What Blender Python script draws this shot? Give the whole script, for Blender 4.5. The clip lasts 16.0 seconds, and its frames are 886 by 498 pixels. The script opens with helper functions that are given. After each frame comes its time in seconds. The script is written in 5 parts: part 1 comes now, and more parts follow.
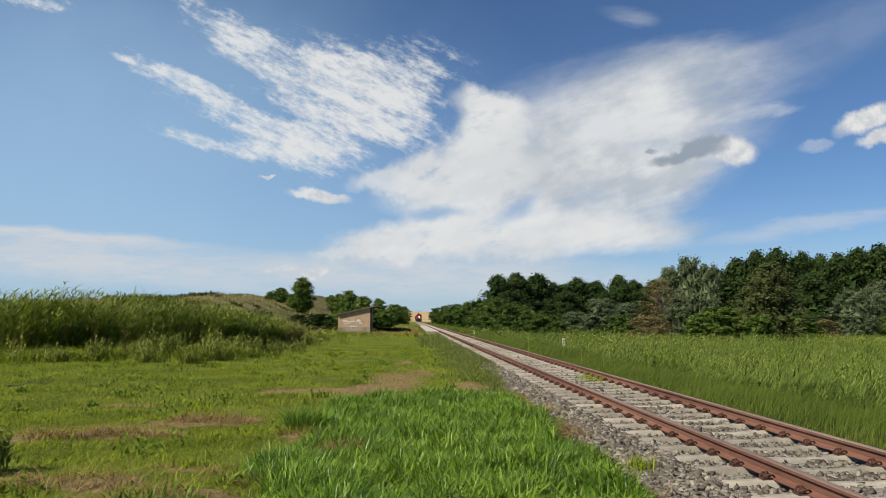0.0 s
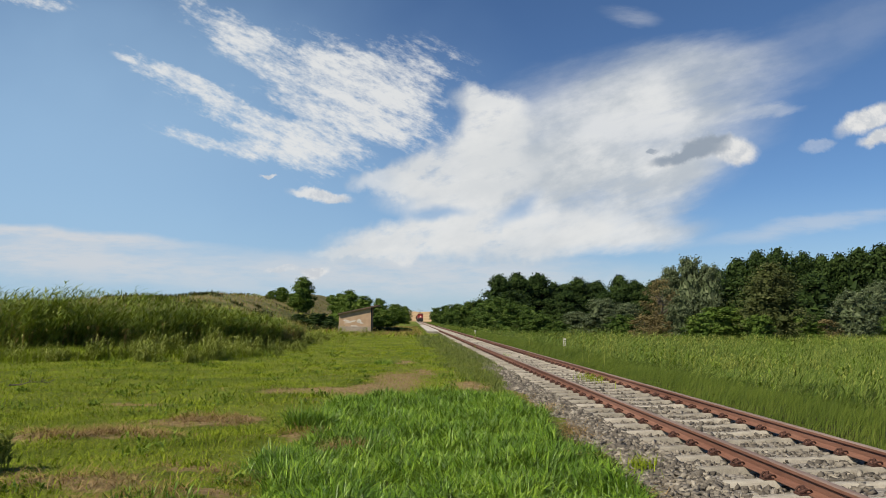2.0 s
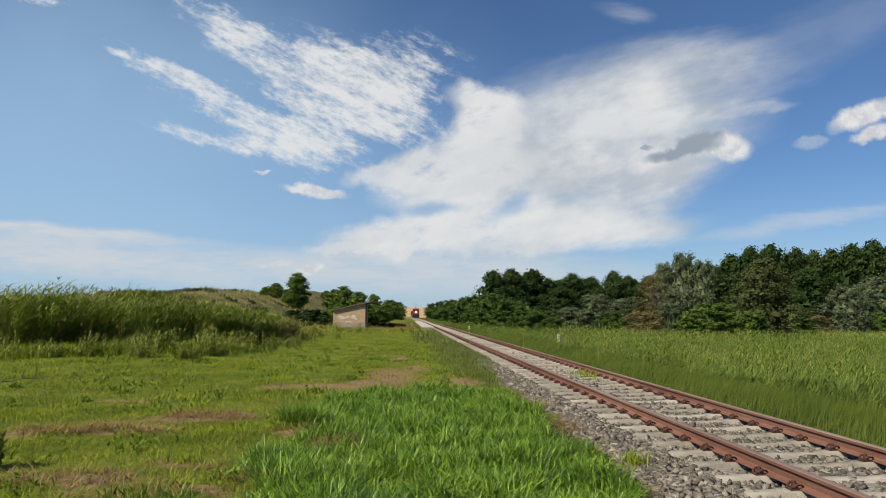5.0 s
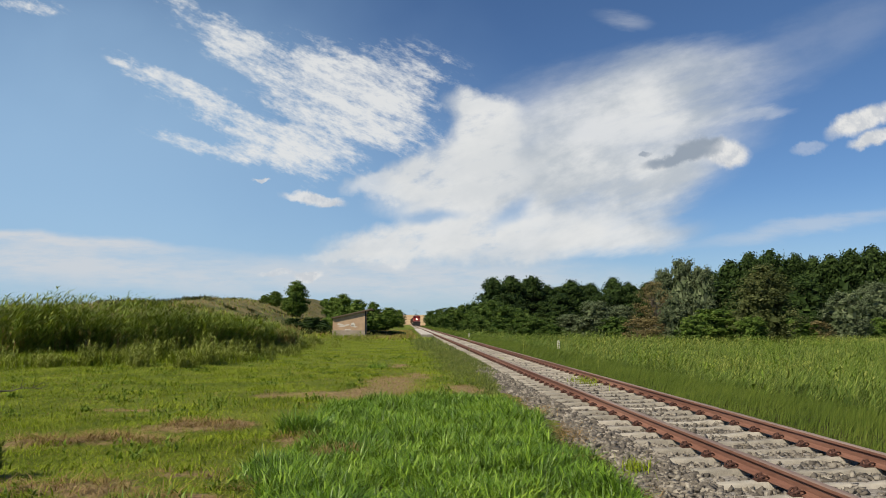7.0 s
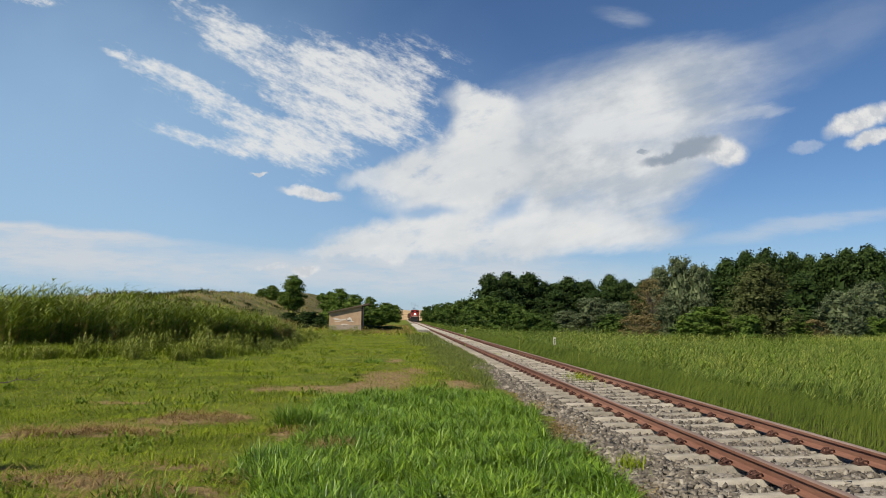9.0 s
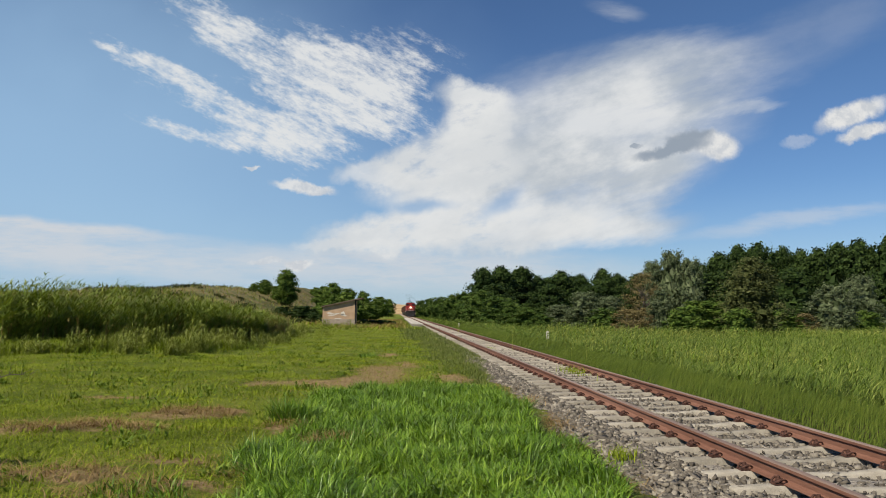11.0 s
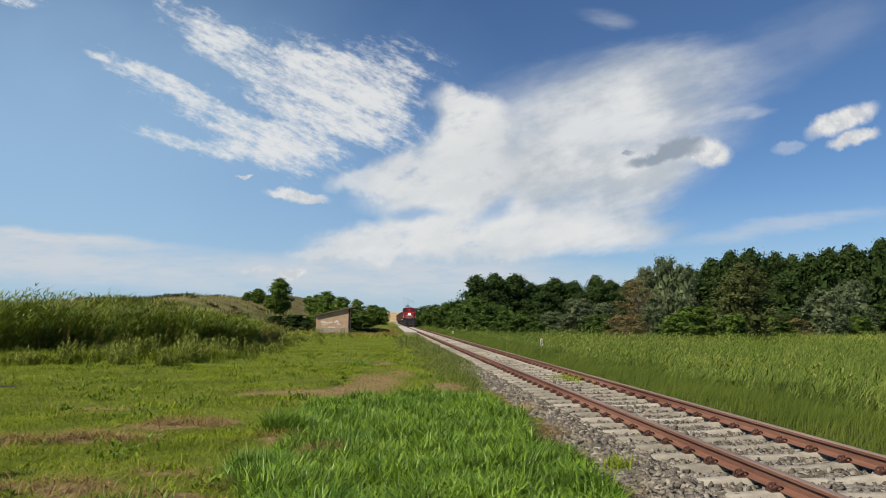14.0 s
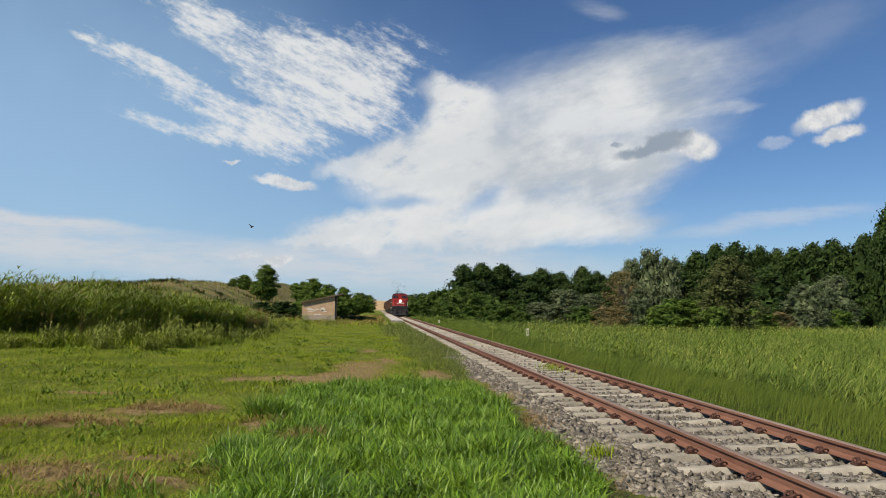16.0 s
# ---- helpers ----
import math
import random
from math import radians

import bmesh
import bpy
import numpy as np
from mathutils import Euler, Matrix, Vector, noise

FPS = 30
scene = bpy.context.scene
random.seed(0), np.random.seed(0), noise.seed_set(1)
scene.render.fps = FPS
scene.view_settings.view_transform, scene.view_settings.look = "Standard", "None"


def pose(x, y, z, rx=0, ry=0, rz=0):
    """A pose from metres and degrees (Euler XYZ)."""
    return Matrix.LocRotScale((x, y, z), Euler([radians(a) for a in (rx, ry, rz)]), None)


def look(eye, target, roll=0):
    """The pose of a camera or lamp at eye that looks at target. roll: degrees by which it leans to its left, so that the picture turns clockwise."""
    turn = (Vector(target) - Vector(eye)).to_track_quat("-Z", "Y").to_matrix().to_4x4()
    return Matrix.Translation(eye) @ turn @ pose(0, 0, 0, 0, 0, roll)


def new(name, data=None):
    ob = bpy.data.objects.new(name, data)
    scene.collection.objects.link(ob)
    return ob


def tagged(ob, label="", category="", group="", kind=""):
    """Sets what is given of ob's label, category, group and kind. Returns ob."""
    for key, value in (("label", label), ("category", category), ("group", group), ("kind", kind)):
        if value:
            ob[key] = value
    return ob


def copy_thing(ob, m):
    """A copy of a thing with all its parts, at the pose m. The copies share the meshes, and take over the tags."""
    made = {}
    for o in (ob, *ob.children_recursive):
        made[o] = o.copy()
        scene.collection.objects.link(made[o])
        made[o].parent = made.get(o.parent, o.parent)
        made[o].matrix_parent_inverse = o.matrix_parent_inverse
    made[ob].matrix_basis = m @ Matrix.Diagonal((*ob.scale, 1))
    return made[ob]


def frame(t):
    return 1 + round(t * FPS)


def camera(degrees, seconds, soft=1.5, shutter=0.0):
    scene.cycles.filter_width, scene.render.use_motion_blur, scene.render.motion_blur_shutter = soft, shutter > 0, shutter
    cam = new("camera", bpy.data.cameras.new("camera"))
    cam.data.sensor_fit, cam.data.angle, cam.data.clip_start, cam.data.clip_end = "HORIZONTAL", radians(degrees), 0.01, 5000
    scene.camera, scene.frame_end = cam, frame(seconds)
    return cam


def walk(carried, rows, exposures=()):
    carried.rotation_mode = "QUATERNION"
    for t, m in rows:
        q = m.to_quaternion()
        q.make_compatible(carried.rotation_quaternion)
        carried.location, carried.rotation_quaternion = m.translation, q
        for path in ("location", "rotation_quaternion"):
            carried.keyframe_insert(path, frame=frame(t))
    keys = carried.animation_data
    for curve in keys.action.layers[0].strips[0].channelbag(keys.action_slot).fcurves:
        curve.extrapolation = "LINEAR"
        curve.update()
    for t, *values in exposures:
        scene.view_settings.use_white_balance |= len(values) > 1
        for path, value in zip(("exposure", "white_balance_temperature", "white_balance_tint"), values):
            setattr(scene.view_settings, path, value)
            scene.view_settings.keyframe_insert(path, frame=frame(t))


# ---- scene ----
cam = camera(66.2, 16.0, soft=0.8)

# seconds, x, y, z, yaw, pitch, lean of the phone held by hand
PATH = (
    (0, -0.000, -0.001, 1.529, -2.64, 5.92, -0.45), (0.5, 0.000, 0.006, 1.532, -2.37, 5.79, -0.35),
    (1, -0.004, -0.002, 1.523, -2.46, 5.68, -0.44), (1.5, -0.008, 0.005, 1.530, -2.52, 5.70, -0.43),
    (2, -0.003, -0.000, 1.528, -2.58, 5.90, -0.52), (2.5, -0.008, 0.006, 1.532, -2.82, 5.83, -0.31),
    (3, -0.006, 0.005, 1.531, -3.00, 5.81, -0.23), (3.5, -0.011, 0.010, 1.528, -2.87, 5.65, -0.49),
    (4, 0.001, 0.005, 1.529, -3.04, 5.65, -0.51), (6.3, 0.003, -0.006, 1.536, -2.97, 5.43, -0.42),
    (6.5, 0.002, 0.003, 1.530, -2.93, 5.85, -0.33), (7, 0.000, 0.000, 1.530, -3.11, 6.18, -0.22),
    (7.5, -0.001, 0.001, 1.530, -3.05, 6.28, -0.17), (8, 0.000, -0.003, 1.530, -3.32, 6.11, -0.11),
    (8.5, -0.006, 0.002, 1.526, -3.15, 6.04, -0.48), (8.7, 0.001, 0.005, 1.527, -3.26, 5.90, -0.65),
    (10.8, -0.008, -0.040, 1.522, -3.80, 5.60, -0.58), (11, -0.006, -0.043, 1.531, -3.92, 5.32, -0.65),
    (11.5, -0.005, -0.034, 1.533, -4.21, 5.22, -0.28), (12, -0.004, -0.029, 1.527, -3.92, 5.34, 0.05),
    (12.5, 0.004, -0.025, 1.530, -3.71, 5.36, -0.00), (13, -0.002, -0.033, 1.530, -3.95, 5.43, -0.06),
    (13.5, 0.002, -0.026, 1.537, -4.42, 5.74, -0.24), (14, -0.002, -0.018, 1.536, -4.46, 5.97, -0.24),
    (14.5, 0.010, -0.033, 1.538, -4.27, 5.81, -0.35), (15, -0.000, -0.023, 1.532, -4.36, 5.85, -0.61),
    (15.5, 0.007, -0.013, 1.539, -5.10, 5.58, -0.70), (16, 0.015, -0.007, 1.522, -5.52, 5.06, -1.01),
)
walk(cam, [(t, pose(x, y, z, 0, 0, yaw) @ pose(0, 0, 0, 90 + pitch) @ pose(0, 0, 0, 0, 0, -lean))
           for t, x, y, z, yaw, pitch, lean in PATH])

# ---- light ----
SUN_EL, SUN_TO = 44.0, Vector((-0.80, -0.60, 0)).normalized()
EXPOSURE = 0.04
SKY, SUN = 0.085, 6.0
scene.view_settings.exposure = EXPOSURE
sun_data = bpy.data.lights.new("sun", "SUN")
sun_data.energy, sun_data.angle, sun_data.color = SUN, radians(0.53), (1.0, 0.90, 0.72)
sun = new("sun", sun_data)
sun_way = Vector((SUN_TO.x * math.cos(radians(SUN_EL)), SUN_TO.y * math.cos(radians(SUN_EL)), math.sin(radians(SUN_EL))))
sun.matrix_world = look(sun_way * 50, (0, 0, 0))


class Nodes:
    """Short calls for building a node tree."""

    def __init__(self, tree):
        self.tree = tree
        tree.nodes.clear()

    def add(self, kind, **props):
        n = self.tree.nodes.new(kind)
        if "operation" in props:
            n.operation = props["operation"]
        if "use_clamp" in props:
            n.use_clamp = props["use_clamp"]
        if "interpolation_type" in props:
            n.interpolation_type = props["interpolation_type"]
        if "data_type" in props:
            n.data_type, n.blend_type = props["data_type"], props["blend_type"]
        if "sky_type" in props:
            n.sky_type = props["sky_type"]
        if "vector_type" in props:
            n.vector_type = props["vector_type"]
        return n

    def put(self, socket, value):
        if isinstance(value, bpy.types.NodeSocket):
            self.tree.links.new(value, socket)
        else:
            socket.default_value = value

    def math(self, op, a, b=0.0, c=0.0, clamp=False):
        n = self.add("ShaderNodeMath", operation=op, use_clamp=clamp)
        for s, v in zip(n.inputs, (a, b, c)):
            self.put(s, v)
        return n.outputs[0]

    def vec(self, op, a, b=(0, 0, 0), scale=1.0):
        n = self.add("ShaderNodeVectorMath", operation=op)
        self.put(n.inputs[0], a)
        self.put(n.inputs[1], b)
        if op == "SCALE":
            self.put(n.inputs[3], scale)
        return n.outputs["Value"] if op in ("LENGTH", "DOT_PRODUCT") else n.outputs[0]

    def noise(self, vector, scale, detail=4.0, rough=0.55, stretch=None, turn=0.0):
        if stretch:
            m = self.add("ShaderNodeMapping", vector_type="TEXTURE")
            self.put(m.inputs[0], vector)
            m.inputs["Scale"].default_value = tuple(1.0 / k for k in stretch)
            m.inputs["Rotation"].default_value = (0, 0, radians(-turn))
            vector = m.outputs[0]
        n = self.add("ShaderNodeTexNoise")
        self.put(n.inputs["Vector"], vector)
        self.put(n.inputs["Scale"], scale)
        self.put(n.inputs["Detail"], detail)
        self.put(n.inputs["Roughness"], rough)
        return n

    def ramp(self, value, lo, hi, a=0.0, b=1.0):
        n = self.add("ShaderNodeMapRange", interpolation_type="SMOOTHSTEP")
        for s, v in zip(n.inputs, (value, lo, hi, a, b)):
            self.put(s, v)
        return n.outputs[0]

    def mix(self, fac, a, b, blend="MIX"):
        n = self.add("ShaderNodeMix", data_type="RGBA", blend_type=blend)
        self.put(n.inputs[0], fac)
        self.put(n.inputs[6], a if isinstance(a, bpy.types.NodeSocket) else (*a, 1))
        self.put(n.inputs[7], b if isinstance(b, bpy.types.NodeSocket) else (*b, 1))
        return n.outputs[2]


# clouds: across, up (both over distance ahead), half length, half width, slant, thickness
CIRRUS = ((-0.261, 0.419, 0.099, 0.029, -35, 1), (-0.104, 0.376, 0.115, 0.028, -17, 1), (-0.094, 0.308, 0.11, 0.042, -19, 1), (-0.291, 0.319, 0.109, 0.019, -22, 0.95), (-0.168, 0.255, 0.092, 0.032, -13, 1),
          (-0.251, 0.251, 0.095, 0.011, -14, 0.9), (-0.005, 0.385, 0.08, 0.035, -14, 0.40), (-0.43, 0.388, 0.022, 0.006, -25, 0.7),
          (-0.574, 0.469, 0.045, 0.01, -7, 0.6), (-0.027, 0.31, 0.051, 0.052, 1, 0.6), (-0.363, 0.359, 0.042, 0.01, -17, 0.8),
          (-0.07, 0.348, 0.102, 0.053, -19, 0.6))
ANVIL = ((0.31, 0.281, 0.24, 0.123, 16, 0.88), (0.196, 0.205, 0.182, 0.069, 11, 0.92), (0.42, 0.368, 0.17, 0.066, 13, 0.62),
         (0.289, 0.129, 0.156, 0.034, 6, 0.92), (0.369, 0.203, 0.116, 0.047, 28, 0.88), (0.524, 0.317, 0.073, 0.012, 15, 0.4),
         (0.621, 0.429, 0.228, 0.054, 26, 0.13))
LOBES = ((0.115, 0.325, 0.062, 0.028, -7, 0.95), (0.067, 0.238, 0.129, 0.044, 28, 0.95), (0.034, 0.122, 0.165, 0.036, 10, 0.95), (0.119, 0.273, 0.06, 0.061, 1, 0.95),
         (-0.025, 0.197, 0.067, 0.02, -7, 0.7), (-0.065, 0.091, 0.083, 0.009, -3, 0.6), (0.09, 0.19, 0.12, 0.03, 25, 0.9), (0.17, 0.125, 0.16, 0.04, 8, 0.85))
CUMULUS = ((0.41, 0.25, 0.055, 0.011, 15, 1), (0.455, 0.269, 0.045, 0.016, 9, 1), (0.488, 0.261, 0.036, 0.023, 1, 1),
           (0.711, 0.318, 0.059, 0.018, 22, 1), (0.732, 0.289, 0.042, 0.013, 18, 1), (0.621, 0.272, 0.029, 0.008, 13, 0.3),
           (0.362, 0.258, 0.01, 0.004, 13, 0.8), (-0.143, 0.068, 0.023, 0.007, 6, 0.85), (-0.188, 0.071, 0.024, 0.005, 3, 0.5),
           (-0.137, 0.181, 0.043, 0.008, -7, 0.9), (-0.215, 0.207, 0.014, 0.003, 13, 0.8))
LOW = ((-0.52, 0.082, 0.26, 0.030, -5, 0.8), (-0.495, 0.114, 0.206, 0.014, -5, 0.95), (-0.461, 0.08, 0.333, 0.023, -3, 0.35),
       (0.0, 0.064, 0.36, 0.032, 0, 0.8), (0.614, 0.145, 0.171, 0.013, 9, 0.45), (0.034, 0.077, 0.075, 0.012, -3, 0.5),
       (0.332, 0.472, 0.044, 0.013, -11, 0.3))


def make_world():
    world = bpy.data.worlds.new("sky")
    scene.world = world
    world.use_nodes = True
    g = Nodes(world.node_tree)
    way = g.add("ShaderNodeTexCoord").outputs["Generated"]
    xyz = g.add("ShaderNodeSeparateXYZ")
    g.put(xyz.inputs[0], way)
    ahead = g.math("MAXIMUM", xyz.outputs[1], 0.02)
    flat = g.add("ShaderNodeCombineXYZ")
    g.put(flat.inputs[0], g.math("DIVIDE", xyz.outputs[0], ahead))
    g.put(flat.inputs[1], g.math("DIVIDE", xyz.outputs[2], ahead))
    uv = flat.outputs[0]
    front = g.ramp(xyz.outputs[1], 0.15, 0.45)

    def warped(scale, amount, detail=4.0, stretch=None, turn=0.0):
        n = g.noise(uv, scale, detail, 0.6, stretch, turn)
        return g.vec("ADD", uv, g.vec("SCALE", g.vec("SUBTRACT", n.outputs["Color"], (0.5, 0.5, 0.5)), scale=amount))

    def cover(vector, blobs, soft, hard):
        total = None
        for x, y, rx, ry, turn, thick in blobs:
            m = g.add("ShaderNodeMapping", vector_type="TEXTURE")
            g.put(m.inputs[0], vector)
            m.inputs["Location"].default_value = (x, y, 0)
            m.inputs["Rotation"].default_value = (0, 0, radians(turn))
            m.inputs["Scale"].default_value = (rx, ry, 1)
            c = g.ramp(g.vec("LENGTH", g.vec("MULTIPLY", m.outputs[0], (1, 1, 0))), soft, hard, 0, thick)
            total = c if total is None else g.math("SUBTRACT", g.math("ADD", total, c), g.math("MULTIPLY", total, c))
        return total

    sky = g.add("ShaderNodeTexSky", sky_type="NISHITA")
    sky.sun_disc, sky.sun_elevation = False, radians(SUN_EL)
    sky.sun_rotation = math.atan2(SUN_TO.x, SUN_TO.y)
    sky.altitude, sky.air_density, sky.dust_density, sky.ozone_density = 50, 1.0, 0.2, 6.0
    blue = g.mix(1.0, sky.outputs[0], (0.83, 0.94, 1.05), "MULTIPLY")

    def over(base, colour, fac):
        return g.mix(g.math("MULTIPLY", fac, front, clamp=True), base, colour)

    WHITE, GREY = (8.75, 8.85, 8.8), (5.7, 6.2, 6.7)
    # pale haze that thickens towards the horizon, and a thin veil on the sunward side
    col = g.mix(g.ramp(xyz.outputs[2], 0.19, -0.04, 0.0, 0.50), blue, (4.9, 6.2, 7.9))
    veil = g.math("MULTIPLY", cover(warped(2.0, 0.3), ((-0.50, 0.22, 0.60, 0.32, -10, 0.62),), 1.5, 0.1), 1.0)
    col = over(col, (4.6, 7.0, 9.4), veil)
    # thin low bands
    wisp = g.noise(uv, 9, 6, 0.65, (1, 5, 1)).outputs["Fac"]
    low = g.math("MULTIPLY", cover(warped(5, 0.05, 5, (1, 3, 1)), LOW, 1.4, 0.3), g.ramp(wisp, 0.30, 0.60, 0.45, 1.0))
    col = over(col, (7.1, 7.4, 7.8), low)
    # the wide anvil: smooth to windward, crisp in its lobes
    soft = g.noise(uv, 4, 7, 0.62, (1, 4.5, 1), -18).outputs["Fac"]
    body = cover(warped(6, 0.07, 7, (1, 3, 1), -18), ANVIL, 1.25, 0.45)
    body = g.math("MULTIPLY", body, g.ramp(soft, 0.25, 0.55, 0.62, 1.0))
    lobes = cover(warped(11, 0.075, 10), LOBES, 1.22, 0.62)
    lobes = g.math("MULTIPLY", lobes, g.ramp(g.noise(uv, 16, 7, 0.65, (1, 2, 1), -15).outputs["Fac"], 0.25, 0.5, 0.55, 1.0))
    body = g.math("SUBTRACT", g.math("ADD", body, lobes), g.math("MULTIPLY", body, lobes))
    gap = cover(warped(9, 0.05), ((0.155, 0.165, 0.05, 0.016, 38, 0.6), (0.02, 0.292, 0.045, 0.034, 20, 0.97), (0.03, 0.158, 0.05, 0.012, 6, 0.75)), 1.4, 0.2)
    body = g.math("MULTIPLY", body, g.math("SUBTRACT", 1.0, gap))
    shade = g.mix(g.ramp(g.noise(uv, 5, 6, 0.6, (1, 1.8, 1), -20).outputs["Fac"], 0.38, 0.62), GREY, WHITE)
    shade = g.mix(g.math("MULTIPLY", lobes, 0.65), shade, WHITE)
    col = over(col, shade, body)
    # rippled cirrus in slanting streaks
    fine = g.noise(uv, 60, 6, 0.7, (1, 1.9, 1), 24).outputs["Fac"]
    streak = g.noise(uv, 10, 6, 0.65, (1, 3.4, 1), 24).outputs["Fac"]
    torn = g.math("ADD", g.math("MULTIPLY", fine, 0.5), g.math("MULTIPLY", streak, 0.85))
    cirrus = cover(warped(9, 0.055, 7), CIRRUS, 1.7, 0.1)
    cirrus = g.ramp(g.math("ADD", cirrus, g.math("MULTIPLY", g.math("SUBTRACT", torn, 0.655), 3.0)), 0.20, 1.25)
    cirrus = g.math("MULTIPLY", cirrus, g.ramp(cover(warped(14, 0.03, 6), CIRRUS, 1.9, 0.9), 0.0, 0.5))
    col = over(col, WHITE, g.math("MULTIPLY", cirrus, 0.93))
    # small heaped clouds
    heap = g.noise(uv, 34, 6, 0.65).outputs["Fac"]
    cumulus = cover(warped(24, 0.034, 9), CUMULUS, 1.3, 0.65)
    pale = g.mix(g.ramp(heap, 0.40, 0.60), (6.7, 7.0, 7.4), (8.8, 8.8, 8.7))
    dark = cover(warped(26, 0.03, 5), ((0.418, 0.256, 0.065, 0.018, 16, 1.0), (0.362, 0.258, 0.012, 0.005, 13, 1), (0.455, 0.282, 0.035, 0.010, 10, 1)), 1.3, 0.6)
    pale = g.mix(dark, pale, (3.5, 4.1, 4.9))
    col = over(col, pale, cumulus)
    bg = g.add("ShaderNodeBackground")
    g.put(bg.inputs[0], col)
    bg.inputs[1].default_value = SKY
    g.put(g.add("ShaderNodeOutputWorld").inputs[0], bg.outputs[0])


make_world()
# ---- materials ----


def material(name, colours, scale=4.0, rough=0.8, bump=0.0, bump_scale=60.0, metal=0.0, spec=0.3, spread=0.0,
             island=False, through_light=0.0, per_object=False, fine=0.35, stretch=None):
    """A surface whose colour wanders between the colours at a broad and a fine scale, with relief."""
    m = bpy.data.materials.new(name)
    m.use_nodes = True
    g = Nodes(m.node_tree)
    at = g.add("ShaderNodeTexCoord").outputs["Object"]
    broad = g.noise(at, scale, 4, 0.6, stretch).outputs["Fac"]
    grain = g.noise(at, bump_scale, 4, 0.65, stretch).outputs["Fac"]
    mixv = g.math("ADD", g.math("MULTIPLY", broad, 1.0 - fine), g.math("MULTIPLY", grain, fine))
    if island:
        r = g.add("ShaderNodeNewGeometry").outputs["Random Per Island"]
        mixv = g.math("ADD", g.math("MULTIPLY", g.math("SUBTRACT", mixv, 0.28), 1.15), g.math("MULTIPLY", r, 0.5))
    if per_object:
        r = g.add("ShaderNodeObjectInfo").outputs["Random"]
        mixv = g.math("ADD", g.math("MULTIPLY", mixv, 0.8), g.math("MULTIPLY", r, 0.2))
    ramp = g.add("ShaderNodeValToRGB")
    els = ramp.color_ramp.elements
    lo, hi = (0.08, 0.92) if island else (0.32, 0.68)
    for i, c in enumerate(colours):
        p = lo + (hi - lo) * i / max(1, len(colours) - 1)
        e = els[i] if i < 2 else els.new(p)
        e.position, e.color = p, (*c, 1)
    for i, c in enumerate(colours):
        els[i].position, els[i].color = lo + (hi - lo) * i / max(1, len(colours) - 1), (*c, 1)
    g.put(ramp.inputs[0], mixv)
    b = g.add("ShaderNodeBsdfPrincipled")
    g.put(b.inputs["Base Color"], ramp.outputs[0])
    g.put(b.inputs["Roughness"], g.math("ADD", rough, g.math("MULTIPLY", g.math("SUBTRACT", grain, 0.5), spread or 0.15), clamp=True))
    b.inputs["Metallic"].default_value = metal
    b.inputs["Specular IOR Level"].default_value = spec
    if bump:
        n = g.add("ShaderNodeBump")
        n.inputs["Strength"].default_value, n.inputs["Distance"].default_value = min(1.0, bump), 0.02
        g.put(n.inputs["Height"], grain)
        g.put(b.inputs["Normal"], n.outputs[0])
    out = b.outputs[0]
    if through_light:
        t = g.add("ShaderNodeBsdfTranslucent")
        g.put(t.inputs[0], g.mix(0.6, ramp.outputs[0], (1.0, 0.95, 0.35), "MULTIPLY"))
        s = g.add("ShaderNodeMixShader")
        s.inputs[0].default_value = through_light
        g.put(s.inputs[1], out)
        g.put(s.inputs[2], t.outputs[0])
        out = s.outputs[0]
    g.put(g.add("ShaderNodeOutputMaterial").inputs[0], out)
    return m


LUSH = material("lush_grass", ((0.024, 0.055, 0.004), (0.105, 0.205, 0.010), (0.31, 0.43, 0.045)), 0.9, 0.45, spec=0.35, island=True, through_light=0.14)
LAWN = material("meadow_grass", ((0.082, 0.118, 0.009), (0.19, 0.255, 0.015), (0.33, 0.375, 0.038)), 0.9, 0.75, spec=0.12, island=True, through_light=0.18)
DRY = material("dry_grass", ((0.12, 0.072, 0.026), (0.27, 0.18, 0.072), (0.46, 0.345, 0.165)), 0.7, 0.85, spec=0.15, island=True, through_light=0.15)
VERGE = material("verge_grass", ((0.05, 0.075, 0.012), (0.115, 0.15, 0.026), (0.22, 0.215, 0.07)), 0.8, 0.6, island=True, through_light=0.2)
REED = material("reed_leaf", ((0.045, 0.070, 0.008), (0.155, 0.22, 0.024), (0.38, 0.42, 0.085)), 0.6, 0.5, spec=0.35, island=True, through_light=0.25)
HERB = material("field_herb", ((0.022, 0.046, 0.005), (0.092, 0.145, 0.016), (0.30, 0.34, 0.080)), 0.45, 0.6, spec=0.2, island=True, through_light=0.18)
SEDGE = material("sedge", ((0.024, 0.045, 0.005), (0.064, 0.096, 0.010), (0.125, 0.155, 0.024)), 0.5, 0.65, spec=0.12, island=True, through_light=0.18)
WEED = material("grey_weed", ((0.095, 0.12, 0.02), (0.22, 0.26, 0.048), (0.40, 0.41, 0.14)), 0.7, 0.75, spec=0.15, island=True, through_light=0.22)
LEAF_DARK = material("poplar_leaf", ((0.009, 0.019, 0.005), (0.023, 0.044, 0.009), (0.062, 0.095, 0.020)), 0.25, 0.65, spec=0.12, island=True, through_light=0.1)
LEAF_MID = material("bush_leaf", ((0.017, 0.036, 0.007), (0.048, 0.088, 0.014), (0.12, 0.165, 0.034)), 0.3, 0.65, spec=0.12, island=True, through_light=0.15)
LEAF_SILVER = material("silver_leaf", ((0.025, 0.040, 0.014), (0.075, 0.10, 0.045), (0.19, 0.22, 0.12)), 0.3, 0.6, spec=0.15, island=True, through_light=0.12)
